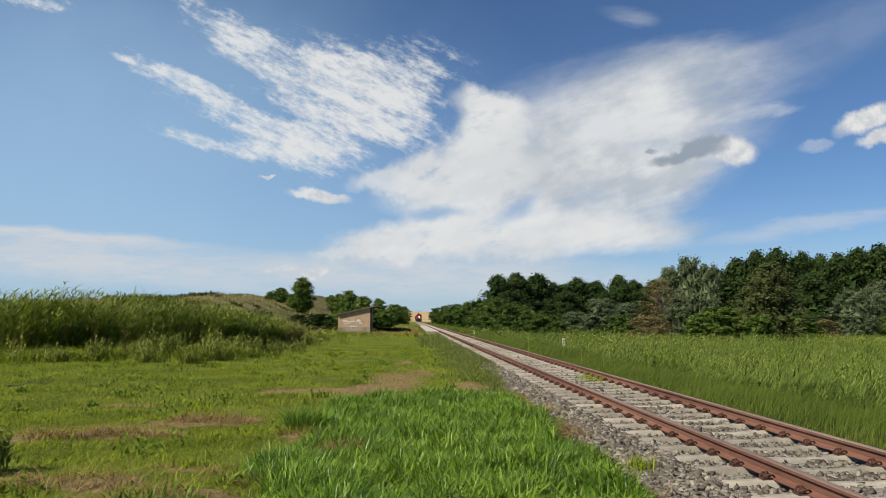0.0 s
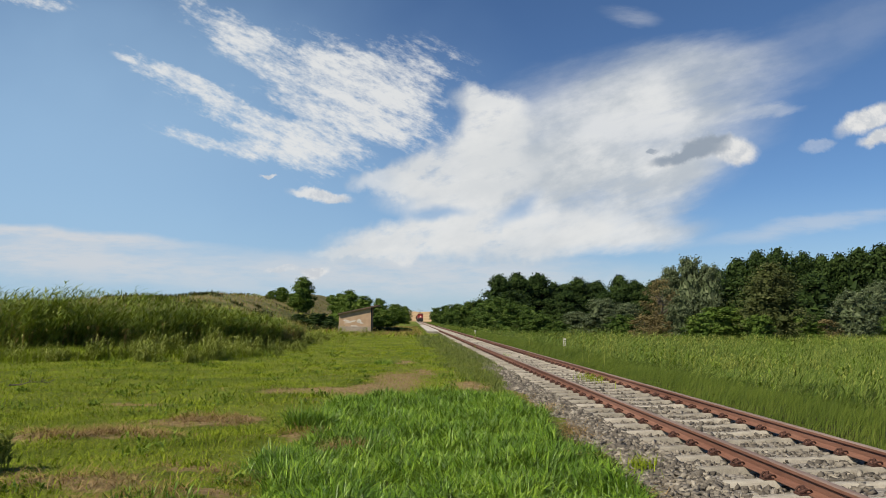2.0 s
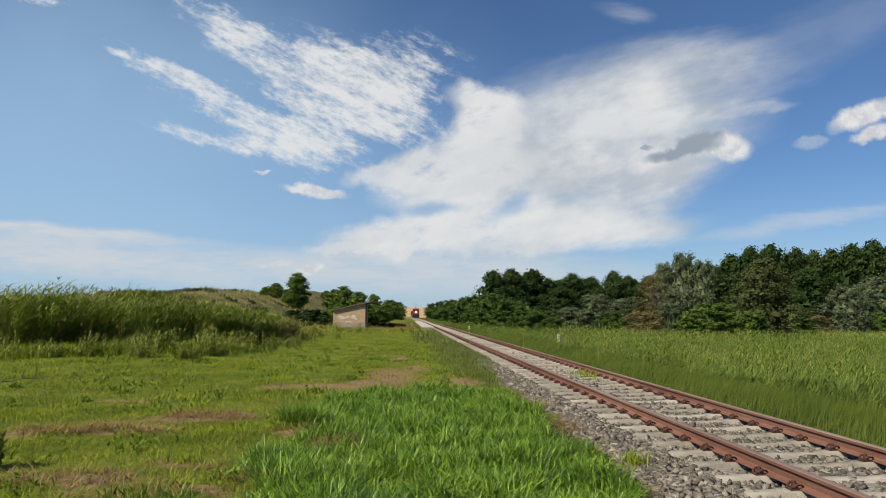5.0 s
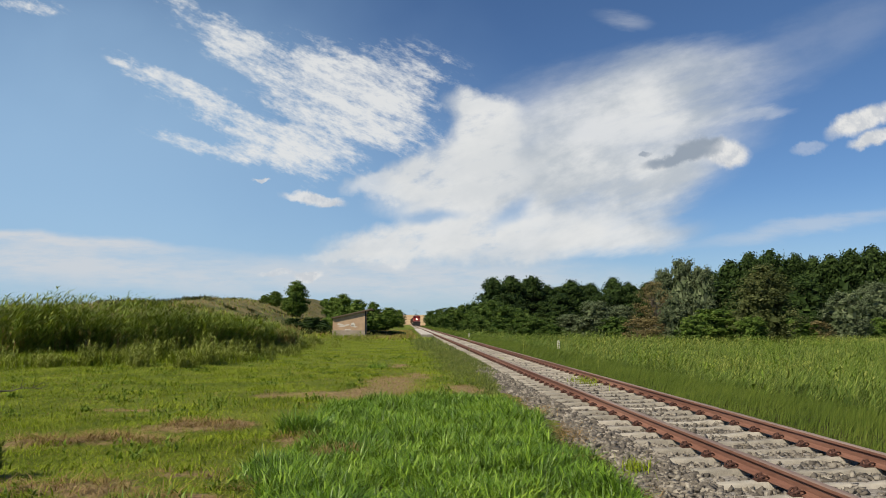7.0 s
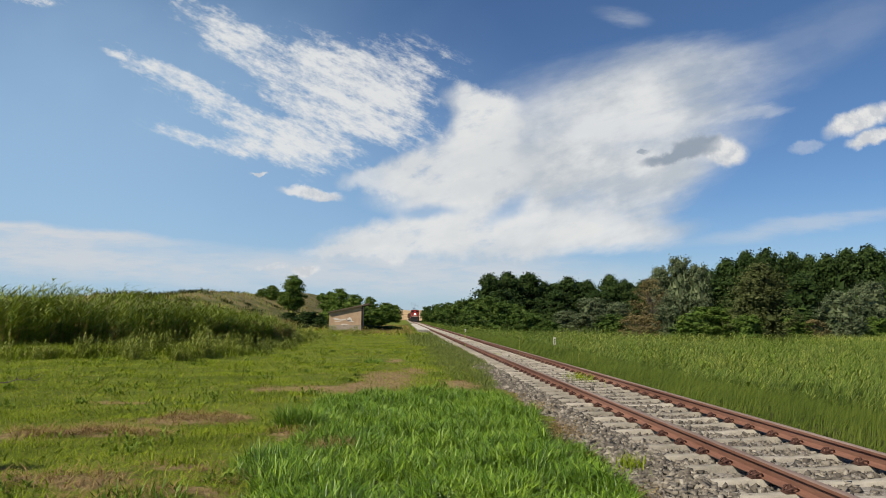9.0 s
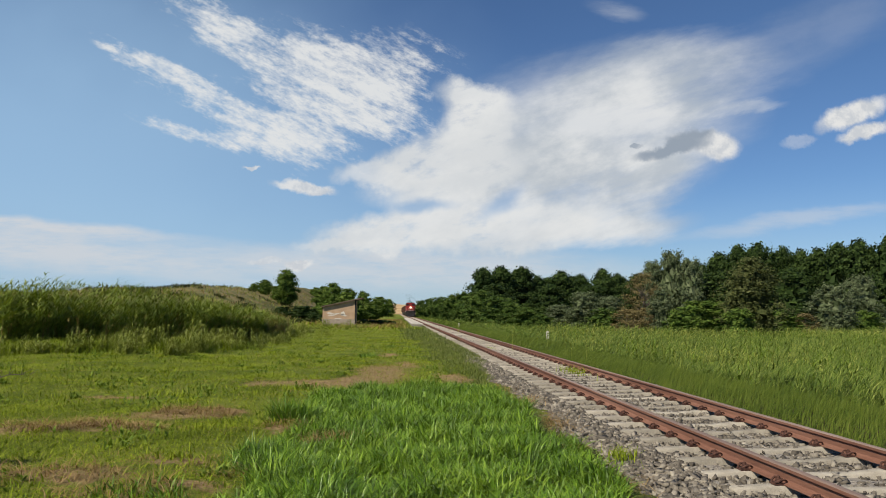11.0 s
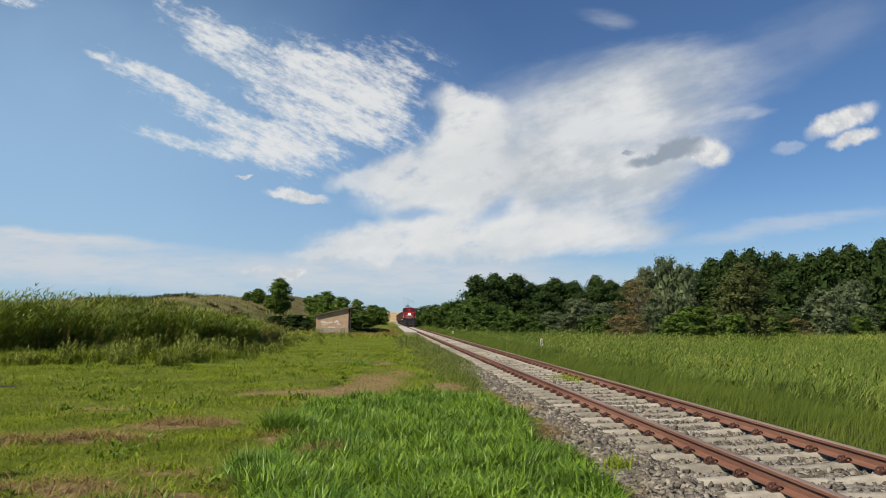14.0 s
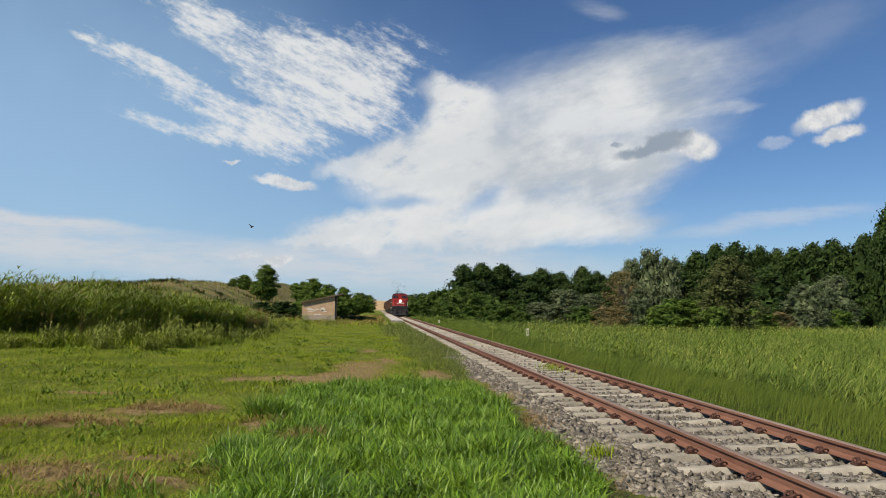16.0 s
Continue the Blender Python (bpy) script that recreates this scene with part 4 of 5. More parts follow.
def make_branch():
    """A dead forked branch lying in the grass."""
    r = random.Random(21)
    branch = tagged(new("dead_branch"), "dark dead branch lying in the meadow grass", "branch")
    x, y = -8.3, 14.7
    z = float(ground_z(-7.9, 14.9)) + 0.10
    stem = bmesh.new()
    pts = [Vector((x + 0.17 * k, y + 0.06 * k + r.uniform(-0.06, 0.06), z + r.uniform(-0.05, 0.07) + 0.02 * k)) for k in range(5)]
    for k in range(4):
        rod(stem, pts[k], pts[k + 1], 0.015 - 0.003 * k, 0.012 - 0.003 * k, sides=6)
    part("stem", stem, BARK, branch)
    for k in (1, 2, 2, 3, 3, 4):
        tip = pts[k] + Vector((r.uniform(0.05, 0.3), r.uniform(-0.15, 0.15), r.uniform(0.05, 0.22)))
        part("twig", rodded(pts[k], tip, 0.007, 0.003, sides=5), BARK, branch)


make_lawn()
make_branch()
make_verges()
make_reeds()
make_field()
make_hill_grass()

# ---- trees: kind, x, y, height, crown's radius ----
TREES = (
    ("poplar", 21.2, 165, 13.3, 4), ("poplar", 26.5, 170, 14.1, 4.2), ("poplar", 32.5, 175, 14.4, 4.5), ("poplar", 37.7, 180, 12.5, 3.7),
    ("poplar", 43.9, 178, 13.6, 4.4), ("poplar", 49.5, 180, 13, 3.7), ("poplar", 53.2, 172, 14, 4.4), ("poplar", 56.5, 170, 12.8, 3.3),
    ("poplar", 56.7, 160, 10.6, 3.3), ("poplar", 73.5, 150, 16.6, 3.7), ("poplar", 75.3, 145, 17.9, 4.2), ("poplar", 77.7, 140, 18, 4.1),
    ("poplar", 82.6, 140, 17.2, 3.5), ("poplar", 83.8, 135, 16.2, 3.4), ("poplar", 87.4, 135, 16.5, 3.4), ("poplar", 88.3, 130, 17, 3.8),
    ("poplar", 89.5, 125, 17.5, 3.9), ("poplar", 91.9, 120, 17.9, 4), ("poplar", 98.5, 120, 18, 4), ("poplar", 105, 120, 17.5, 4),
    ("poplar", 34.2, 150, 8.9, 3.7), ("poplar", 43.1, 150, 9, 3.7), ("poplar", 21.5, 150, 8.8, 4.4), ("poplar", 66.2, 110, 10.3, 4.1),
    ("poplar", 57, 115, 10.5, 3.8), ("poplar", 35.4, 200, 14.4, 5.8), ("poplar", 45.6, 200, 13.1, 5.8), ("poplar", 53.3, 200, 13.7, 5.8),
    ("poplar", 64.4, 195, 13.5, 5.7), ("poplar", 67.5, 185, 13.7, 5.4), ("poplar", 72.4, 160, 15, 5.3), ("poplar", 89.3, 165, 19.1, 5.5),
    ("poplar", 97.9, 160, 17.7, 5.3), ("poplar", 104.5, 155, 18.3, 5.2), ("poplar", 61.3, 150, 12.9, 5), ("poplar", 61, 130, 10.5, 4.3),
    ("silver", 46.5, 120, 12.4, 2.5), ("silver", 49, 118, 14.1, 3.2), ("silver", 51.1, 115, 12.5, 2.7), ("silver", 31.7, 112, 6.2, 3.7),
    ("silver", 33.7, 105, 5.3, 2.6), ("silver", 29.4, 74, 5.2, 1.6), ("silver", 52, 78, 6.4, 2.6), ("silver", 62.7, 88, 8.3, 2.6),
    ("silver", 28.1, 115, 4, 2.9), ("bush", 10.6, 290, 7.2, 3.1), ("bush", 12.4, 250, 7.6, 3.1), ("bush", 13.7, 215, 7.4, 3.2),
    ("bush", 14.5, 180, 7.1, 3.3), ("bush", 15.2, 150, 7.2, 3.5), ("bush", 16, 128, 6.8, 3.5), ("bush", 16.5, 112, 5.5, 3.1),
    ("bush", 17.3, 100, 4.4, 2.5), ("bush", 17.4, 90, 3.3, 2.2), ("bush", 18.7, 86, 2.3, 1.6), ("thicket", 32.7, 72, 4.1, 2.7),
    ("thicket", 36.5, 74, 3.9, 2.2), ("thicket", 45.6, 78, 3.2, 2.1), ("thicket", 29.1, 68, 2.9, 1.7), ("thicket", 59.2, 82, 3.2, 1.7),
    ("bush", 30.6, 98, 3.4, 2.4), ("bush", 13.7, 120, 3.6, 2.5), ("thicket", 34.3, 66, 3.2, 1.6), ("brown", 29, 78, 7.3, 2.3),
    ("olive", 37.5, 70, 8.6, 3.2), ("scrub", 26.2, 76, 3, 1.8), ("scrub", 28.2, 75, 3.2, 1.6), ("scrub", 48.7, 78, 2.7, 1.6),
    ("broad", -21.5, 135, 7, 2.6), ("broad", -26.6, 140, 3.1, 1.7), ("broad", -29.3, 143, 1.7, 1.1), ("broad", -23.4, 136, 3, 1.2),
    ("broad", -26.9, 230, 3.3, 1.9), ("broad", -13.2, 125, 6, 1.9), ("broad", -11.2, 122, 6.6, 2.2), ("broad", -8.5, 120, 5.6, 2.2),
    ("broad", -6.5, 135, 5.7, 2), ("broad", -4.5, 180, 5.5, 3), ("broad", -2, 205, 5.4, 2.2), ("broad", -7.2, 112, 3.6, 2.8),
    ("broad", -4.5, 120, 3.1, 2), ("shrub", -13.5, 100, 2.1, 1.9), ("shrub", -17, 105, 1.4, 1.3), ("shrub", -4, 84, 0.7, 0.7),
    ("shrub", -2.9, 85, 0.6, 0.8), ("shrub", -1.8, 86, 0.6, 0.8), ("shrub", -0.7, 87, 0.5, 0.7), ("shrub", -11.2, 96, 1.3, 1),
    ("poplar", 84.8, 105, 21.2, 2.6),
)

# crown as fractions of the height: bottom, leaf clumps, leaves in a clump, leaf size at 10 m, clump size, leaf colour
KINDS = {"poplar": (0.04, 110, 74, 0.30, 0.145, LEAF_DARK, "dark green poplar at the edge of the wood", "tree"),
         "silver": (0.02, 90, 74, 0.26, 0.15, LEAF_SILVER, "silvery green willow-like tree beside the field", "tree"),
         "bush": (0.0, 80, 70, 0.27, 0.14, LEAF_MID, "dense green bush in the lineside hedgerow", "bush"),
         "brown": (0.10, 100, 44, 0.22, 0.17, LEAF_BROWN, "half-dead brownish tree with bare twigs", "tree"),
         "olive": (0.03, 120, 60, 0.22, 0.15, LEAF_OLIVE, "large olive-green tree with brownish twigs beside the field", "tree"),
         "thicket": (0.0, 70, 66, 0.34, 0.15, LEAF_BROAD, "leafy light green bush at the field's edge", "bush"),
         "scrub": (0.0, 60, 45, 0.36, 0.2, LEAF_BROWN, "dry brown scrub at the wood's edge", "bush"),
         "broad": (0.06, 85, 64, 0.34, 0.14, LEAF_BROAD, "round green broadleaf tree on the hillside", "tree"),
         "shrub": (0.0, 40, 50, 0.75, 0.24, LEAF_DARK, "low dark shrub in the rough grass", "bush")}


def crown_mesh(kind, seed):
    low, clumps, leaves, size, spread, mat = KINDS[kind][:6]
    r = np.random.default_rng(seed)
    R, H = 3.0, 10.0
    a, t = r.uniform(0, 6.28, clumps), r.uniform(0, 1, clumps)
    z = low + (0.96 - low) * t
    wide = {"poplar": np.sin(np.pi * np.clip(t * 0.86 + 0.14, 0, 1)) ** 0.6, "broad": np.sin(np.pi * np.clip(t * 0.85 + 0.12, 0, 1)) ** 0.7}
    prof = wide[kind] if kind in wide else np.sqrt(np.clip(1 - (np.abs(t - 0.32) / 0.70) ** 2.2, 0.03, 1))
    lump = 1 + 0.22 * np.sin(a * 3 + seed) * np.cos(t * 7 + seed)
    d = R * prof * lump * np.sqrt(r.uniform(0.3, 1, clumps)) * 0.98
    c = np.stack([d * np.cos(a), d * np.sin(a), z * H], 1)
    off = r.normal(size=(clumps, leaves, 3)) * spread * np.array([R * 0.8, R * 0.8, H * 0.22]) * r.uniform(0.5, 1.2, (clumps, 1, 1))
    p = (c[:, None] + off).reshape(-1, 3)
    p[:, 2] = np.clip(p[:, 2], 0.05, H * 1.0 + 0.2 * r.random(len(p)))
    n = len(p)
    nrm = 0.8 * r.normal(size=(n, 3)) + 1.7 * (off / (np.linalg.norm(off, axis=2, keepdims=True) + 1e-6)).reshape(-1, 3) + (0, 0, 0.35)
    nrm += 0.9 * np.repeat(c * (1, 1, 0) / (np.linalg.norm(c[:, :2], axis=1, keepdims=True) + 0.1), leaves, axis=0)
    nrm /= np.linalg.norm(nrm, axis=1, keepdims=True)
    u = np.cross(nrm, r.normal(size=(n, 3)))
    u /= np.linalg.norm(u, axis=1, keepdims=True)
    w = np.cross(nrm, u)
    s = (size * r.uniform(0.5, 1.2, n) * 0.62)[:, None]
    v = np.stack([p + u * s, p + w * s * 0.62 + u * s * 0.1, p - u * s, p - w * s * 0.62 + u * s * 0.1], 1).reshape(-1, 3)
    f = np.arange(n * 4).reshape(-1, 4)
    if kind not in ("brown", "scrub"):
        # the dense inner foliage, as an uneven hull of leaf masses
        rings, sides = 20, 30
        tt, aa = np.meshgrid(np.linspace(0, 1, rings), np.linspace(0, 6.2832, sides, endpoint=False), indexing="ij")
        shape = np.sin(np.pi * np.clip(tt * 0.86 + 0.13, 0, 1)) ** 0.6 if kind in wide else np.sqrt(np.clip(1 - (np.abs(tt - 0.32) / 0.70) ** 2.2, 0.01, 1))
        rough = 0.50 + 0.13 * np.sin(aa * 3 + seed) * np.cos(tt * 7 + seed) + r.uniform(-0.13, 0.13, tt.shape)
        rr = R * shape * rough * np.where(tt > 0.98, 0.1, 1)
        hull = np.stack([rr * np.cos(aa), rr * np.sin(aa), (low + (0.90 - low) * tt) * H + r.uniform(-0.25, 0.25, tt.shape)], -1).reshape(-1, 3)
        a0, b0 = np.meshgrid(np.arange(rings - 1), np.arange(sides), indexing="ij")
        i0, i1 = (a0 * sides + b0).ravel(), (a0 * sides + (b0 + 1) % sides).ravel()
        facets = hull[np.stack([i0, i1, i1 + sides, i0 + sides], 1)]
        middle = facets.mean(1, keepdims=True)
        facets = middle + (facets - middle) * 1.25 + r.normal(size=facets.shape) * 0.16
        f = np.concatenate([f, len(v) + np.arange(facets.shape[0] * 4).reshape(-1, 4)])
        v = np.concatenate([v, facets.reshape(-1, 3)])
    return mesh_from("crown", v, f, mat), c


def trunk_bmesh(kind, centres, seed):
    r = random.Random(seed)
    bm = bmesh.new()
    low = KINDS[kind][0]
    thick = 0.22 if low > 0.03 else 0.10
    pts = [Vector((0, 0, -0.25))]
    for k in range(1, 6):
        pts.append(Vector((r.uniform(-0.15, 0.15) * k / 3, r.uniform(-0.15, 0.15) * k / 3, 10 * 0.82 * k / 5)))
    for k in range(5):
        rod(bm, pts[k], pts[k + 1], thick * (1 - k / 5.3), thick * (1 - (k + 1) / 5.3), sides=7)
    for c in centres[:: max(1, len(centres) // (26 if kind == "brown" else 14))]:
        c = Vector(c)
        k = min(0.8, max(0.08, c.z / 10 * 0.72))
        i = min(4, int(k / 0.82 * 5))
        a = pts[i].lerp(pts[i + 1], k / 0.82 * 5 - i)
        mid = a.lerp(c, 0.55) + Vector((r.uniform(-0.2, 0.2), r.uniform(-0.2, 0.2), 0.25))
        rod(bm, a, mid, thick * 0.34, thick * 0.2, sides=5)
        rod(bm, mid, c, thick * 0.2, thick * 0.05, sides=5)
    return bm


def make_trees():
    made = {}
    r = random.Random(12)
    for i, (kind, x, y, height, radius) in enumerate(TREES):
        key = (kind, r.randrange(3))
        radius *= {"poplar": 1.15, "silver": 1.0}.get(kind, 1.05)
        z = float(ground_z(x, y))
        m = Matrix.LocRotScale((x, y, z), Euler((0, 0, r.uniform(0, 6.28))), (radius / 3.0 * r.uniform(0.95, 1.15), radius / 3.0 * r.uniform(0.95, 1.15), height / 10.0))
        if key not in made:
            low, label, category = KINDS[kind][0], KINDS[kind][6], KINDS[kind][7]
            tree = tagged(new("tree" if category == "tree" else "bush"), label, category, group=f"{kind} row")
            me, centres = crown_mesh(kind, 31 + 7 * key[1] + 5 * len(kind))
            child("crown", me, tree)
            part("trunk", trunk_bmesh(kind, centres, 5 + key[1]), BARK, tree)
            tree.matrix_basis = m
            made[key] = tree
        else:
            ob = copy_thing(made[key], Matrix())
            ob.matrix_basis = m


make_trees()

# ---- halt: shelter and platform ----


def make_shelter():
    """A small rendered shelter with a lean-to roof that rises towards the line, open on the side of the line."""
    x0, x1, y0, y1, wall = -8.45, -4.75, 80.0, 85.0, 0.25
    z = float(ground_z(-6.5, 80)) - 0.15
    def top(x):
        return 1.98 + (2.80 - 1.98) * (x - x0) / (x1 - x0)
    hut = tagged(new("railway_shelter"), "small peach-plastered waiting shelter with a sloping roof", "shelter")
    part("side_wall", prism([(x0, z), (x1, z), (x1, top(x1)), (x0, top(x0))], y0, y0 + wall, "y"), PLASTER, hut)
    part("side_wall", prism([(x0, z), (x1, z), (x1, top(x1)), (x0, top(x0))], y1 - wall, y1, "y"), PLASTER, hut)
    part("back_wall", boxed(x0, x0 + wall, y0 + wall, y1 - wall, z, 1.98), PLASTER, hut)
    part("front_wall", boxed(x1 - wall, x1, y0 + wall, y0 + 1.2, z, 2.55), PLASTER, hut)
    part("front_wall", boxed(x1 - wall, x1, y1 - 1.2, y1 - wall, z, 2.55), PLASTER, hut)
    part("lintel", boxed(x1 - wall, x1, y0 + wall, y1 - wall, 2.55, 2.74), PLASTER, hut)
    e = 0.012
    a, b = x0 - 0.15, x1 + 0.85
    part("roof", prism([(a, top(a) + e), (b, top(b) + e), (b, top(b) + 0.16), (a, top(a) + 0.12)], y0 - 0.3, y1 + 0.3, "y"), ROOFING, hut, "dark worn overhanging roof slab")
    # post under the roof's corner, black to carry the shadow on that side
    part("corner_post", boxed(x1 + 0.003, x1 + 0.14, y0 + 0.02, y0 + 0.16, z, top(x1 + 0.1)), BLACK, hut, "corner post coloured black for the shade there")
    part("plinth", boxed(x0 - 0.03, x1 + 0.03, y0 - 0.03, y0 - 0.003, z, 0.60, bevel=0.008), BARE_PLASTER, hut, "grey stained plinth render")
    # faded whitewash shapes where the plaster has been painted over
    for cx, cz, w, h, turn in ((-7.55, 1.25, 0.42, 0.13, -8), (-6.85, 1.2, 0.40, 0.10, 12), (-6.15, 1.28, 0.30, 0.22, 25), (-6.0, 1.05, 0.42, 0.10, -10),
                               (-6.6, 0.62, 0.45, 0.12, -6), (-6.1, 0.5, 0.34, 0.09, 10), (-7.4, 1.02, 0.5, 0.06, 4)):
        bm = bmesh.new()
        r = random.Random(int(cx * 100))
        ring = []
        for k in range(14):
            q = 6.283 * k / 14
            s = r.uniform(0.7, 1.2)
            px, pz = w * s * math.cos(q), h * s * math.sin(q)
            ca, sa = math.cos(radians(turn)), math.sin(radians(turn))
            ring.append(bm.verts.new((cx + px * ca - pz * sa, y0 - 0.004, cz + px * sa + pz * ca)))
        f = bm.faces.new(ring)
        bmesh.ops.extrude_face_region(bm, geom=[f])
        for v in ring:
            v.co.y -= 0.006
        bmesh.ops.recalc_face_normals(bm, faces=bm.faces)
        part("paint_patch", bm, FADED, hut, "faded white paint patch")


def make_platform():
    p = tagged(new("platform"), "low concrete platform slab beside the rails", "platform", kind="structure")
    r = random.Random(3)
    for k in range(24):
        y = 73 + k * 2.6
        part("slab", boxed(1.72, 2.94, y + 0.01, y + 2.59, 0.19 + r.uniform(-0.01, 0.01), 0.30 + r.uniform(-0.008, 0.008), bevel=0.012), PALE_CONCRETE, p)
        part("support", boxed(1.78, 2.88, y + 0.03, y + 0.33, float(ground_z(2.3, y)) - 0.1, 0.185), CONCRETE, p)


def make_marker(x, y, height, label):
    z = float(ground_z(x, y))
    post = tagged(new("marker_post"), label, "marker post", group="lineside posts")
    bm = boxed(x - 0.08, x + 0.08, y - 0.07, y + 0.07, z - 0.2, z + height, bevel=0.025)
    part("post", bm, WHITEWASH, post)
    part("foot", boxed(x - 0.12, x + 0.12, y - 0.11, y + 0.11, z - 0.1, z + 0.08, bevel=0.02), CONCRETE, post)
    for k, w in ((0.82, 0.06), (0.66, 0.045), (0.40, 0.07), (0.32, 0.05)):
        part("mark", boxed(x - w, x + w, y - 0.0745, y - 0.0715, z + height * k - 0.02, z + height * k + 0.02), BLACK, post, "dark painted bar")


make_shelter()
make_platform()
make_marker(9.1, 40.4, 0.85, "white concrete kilometre post in the grass")
make_marker(6.45, 69.5, 0.55, "small white concrete post beside the line")

# ---- train ----


def bogie(parent, y, wheels, half, label="black bogie frame"):
    b = part("bogie", bmesh.new(), STEEL, parent, label)
    bm = bmesh.new()
    for s in (-1, 1):
        box(bm, s * 0.98 - 0.09, s * 0.98 + 0.09, y - half - 0.55, y + half + 0.55, 0.48, 0.86, bevel=0.04)
        for k in range(wheels):
            wy = y - half + 2 * half * k / (wheels - 1)
            box(bm, s * 1.05 - 0.1, s * 1.05 + 0.1, wy - 0.17, wy + 0.17, 0.34, 0.66, bevel=0.03)
    box(bm, -0.98, 0.98, y - 0.3, y + 0.3, 0.5, 0.8)
    bm.to_mesh(b.data)
    bm.free()
    sets = []
    for k in range(wheels):
        wy = y - half + 2 * half * k / (wheels - 1)
        bm = bmesh.new()
        rod(bm, (-1.0, 0, 0), (1.0, 0, 0), 0.08, sides=8)
        for s in (-1, 1):
            rod(bm, (s * 0.69, 0, 0), (s * 0.82, 0, 0), 0.46, sides=24)
            rod(bm, (s * 0.66, 0, 0), (s * 0.69, 0, 0), 0.49, sides=24)
            rod(bm, (s * 0.82, 0, 0), (s * 0.86, 0, 0), 0.14, sides=10)
        w = part("wheelset", bm, STEEL, b, "worn steel wheels on an axle")
        w.location = (0, wy, 0.46)
        sets.append(w)
    return sets


def buffers(parent, y, way):
    for s in (-1, 1):
        bm = rodded((s * 0.88, y, 1.05), (s * 0.88, y + way * 0.42, 1.05), 0.10, sides=14)
        rod(bm, (s * 0.88, y + way * 0.42, 1.05), (s * 0.88, y + way * 0.48, 1.05), 0.24, 0.23, sides=18)
        part("buffer", bm, STEEL, parent, "round steel buffer")
    bm = boxed(-0.07, 0.07, y + way * 0.25 - 0.12, y + way * 0.25 + 0.12, 0.88, 1.08, bevel=0.02)
    part("coupler", bm, STEEL, parent)


def make_locomotive():
    """Red diesel locomotive; its front is at y = 0 and faces -y, the rail's top is at z = 0."""
    loco = tagged(new("locomotive"), "red diesel locomotive with a lit headlamp hauling wagons", "locomotive")
    part("frame", boxed(-1.42, 1.42, 0.35, 18.6, 1.10, 1.55, bevel=0.03), BLACK, loco)
    part("fuel_tank", boxed(-1.3, 1.3, 7.0, 12.0, 0.35, 1.1, bevel=0.12), BLACK, loco)
    # snow plough and pilot
    bm = prism([(0.02, 0.18), (0.38, 0.18), (0.55, 1.1), (0.35, 1.1)], -1.38, 1.38)
    part("plough", bm, BLACK, loco, "black snow plough")
    part("buffer_beam", boxed(-1.45, 1.45, 0.25, 0.36, 0.95, 1.55, bevel=0.02), BLACK, loco)
    buffers(loco, 0.25, -1)
    part("front_apron", boxed(-1.4, 1.4, 0.40, 0.47, 0.5, 1.78, bevel=0.02), BLACK, loco, "black front apron")
    # short nose with chamfered edges, cab, long hood
    bm = boxed(-1.20, 1.20, 0.55, 2.1, 1.55, 3.15)
    bmesh.ops.bevel(bm, geom=[e for e in bm.edges if all(v.co.y < 0.6 or v.co.z > 3.1 for v in e.verts)], offset=0.22, segments=3, affect="EDGES")
    part("nose", bm, RED, loco)
    outline = [(-1.42, 1.55), (1.42, 1.55), (1.42, 3.35), (1.28, 3.85), (0.85, 4.05), (-0.85, 4.05), (-1.28, 3.85), (-1.42, 3.35)]
    cab = part("cab", prism(outline, 2.1, 4.6, "y"), RED, loco)
    part("cab_roof", prism([(-1.46, 3.42), (-1.30, 3.90), (-0.87, 4.10), (0.87, 4.10), (1.30, 3.90), (1.46, 3.42), (1.43, 3.42), (1.285, 3.86), (0.855, 4.062),
                            (-0.855, 4.062), (-1.285, 3.86), (-1.43, 3.42)], 2.0, 4.65, "y"), BLACK, loco, "black cab roof")
    for x0, x1 in ((-1.22, -0.72), (-0.66, -0.36), (0.36, 0.66), (0.72, 1.22)):
        pane = part("windscreen", boxed(x0, x1, 2.075, 2.097, 3.2, 3.72, bevel=0.01), GLASS, loco, "dark cab window")
    for s in (-1, 1):
        for y in (2.5, 3.5):
            part("side_window", boxed(s * 1.42 - 0.012, s * 1.42 + 0.012, y, y + 0.75, 2.65, 3.3, bevel=0.01), GLASS, loco, "dark cab side window")
    hood = boxed(-0.95, 0.95, 4.6, 17.9, 1.55, 3.75)
    bmesh.ops.bevel(hood, geom=[e for e in hood.edges if all(v.co.z > 3.7 for v in e.verts)], offset=0.18, segments=3, affect="EDGES")
    part("long_hood", hood, RED, loco)
    for s in (-1, 1):
        for k in range(9):
            y = 5.0 + k * 1.4
            part("hood_door", boxed(s * 0.955 - 0.012, s * 0.955 + 0.012, y, y + 1.25, 1.75, 3.3, bevel=0.008), RED, loco)
        for y in (13.8, 15.6):
            part("radiator_grille", boxed(s * 0.985 - 0.012, s * 0.985 + 0.012, y, y + 1.5, 2.5, 3.4, bevel=0.008), BLACK, loco, "dark radiator grille")
    part("exhaust", boxed(-0.3, 0.3, 8.2, 9.4, 3.75, 4.05, bevel=0.05), BLACK, loco)
    for y in (11.5, 14.0, 16.2):
        part("roof_fan", rodded((0, y, 3.74), (0, y, 3.92), 0.62, sides=20), STEEL, loco)
    part("horn", rodded((0.3, 2.5, 4.16), (0.3, 1.95, 4.16), 0.05, 0.10, sides=10), STEEL, loco)
    # lamps
    housing = part("headlamp", rodded((0, 0.60, 2.66), (0, 0.47, 2.66), 0.28, sides=20), BLACK, loco, "round headlamp housing")
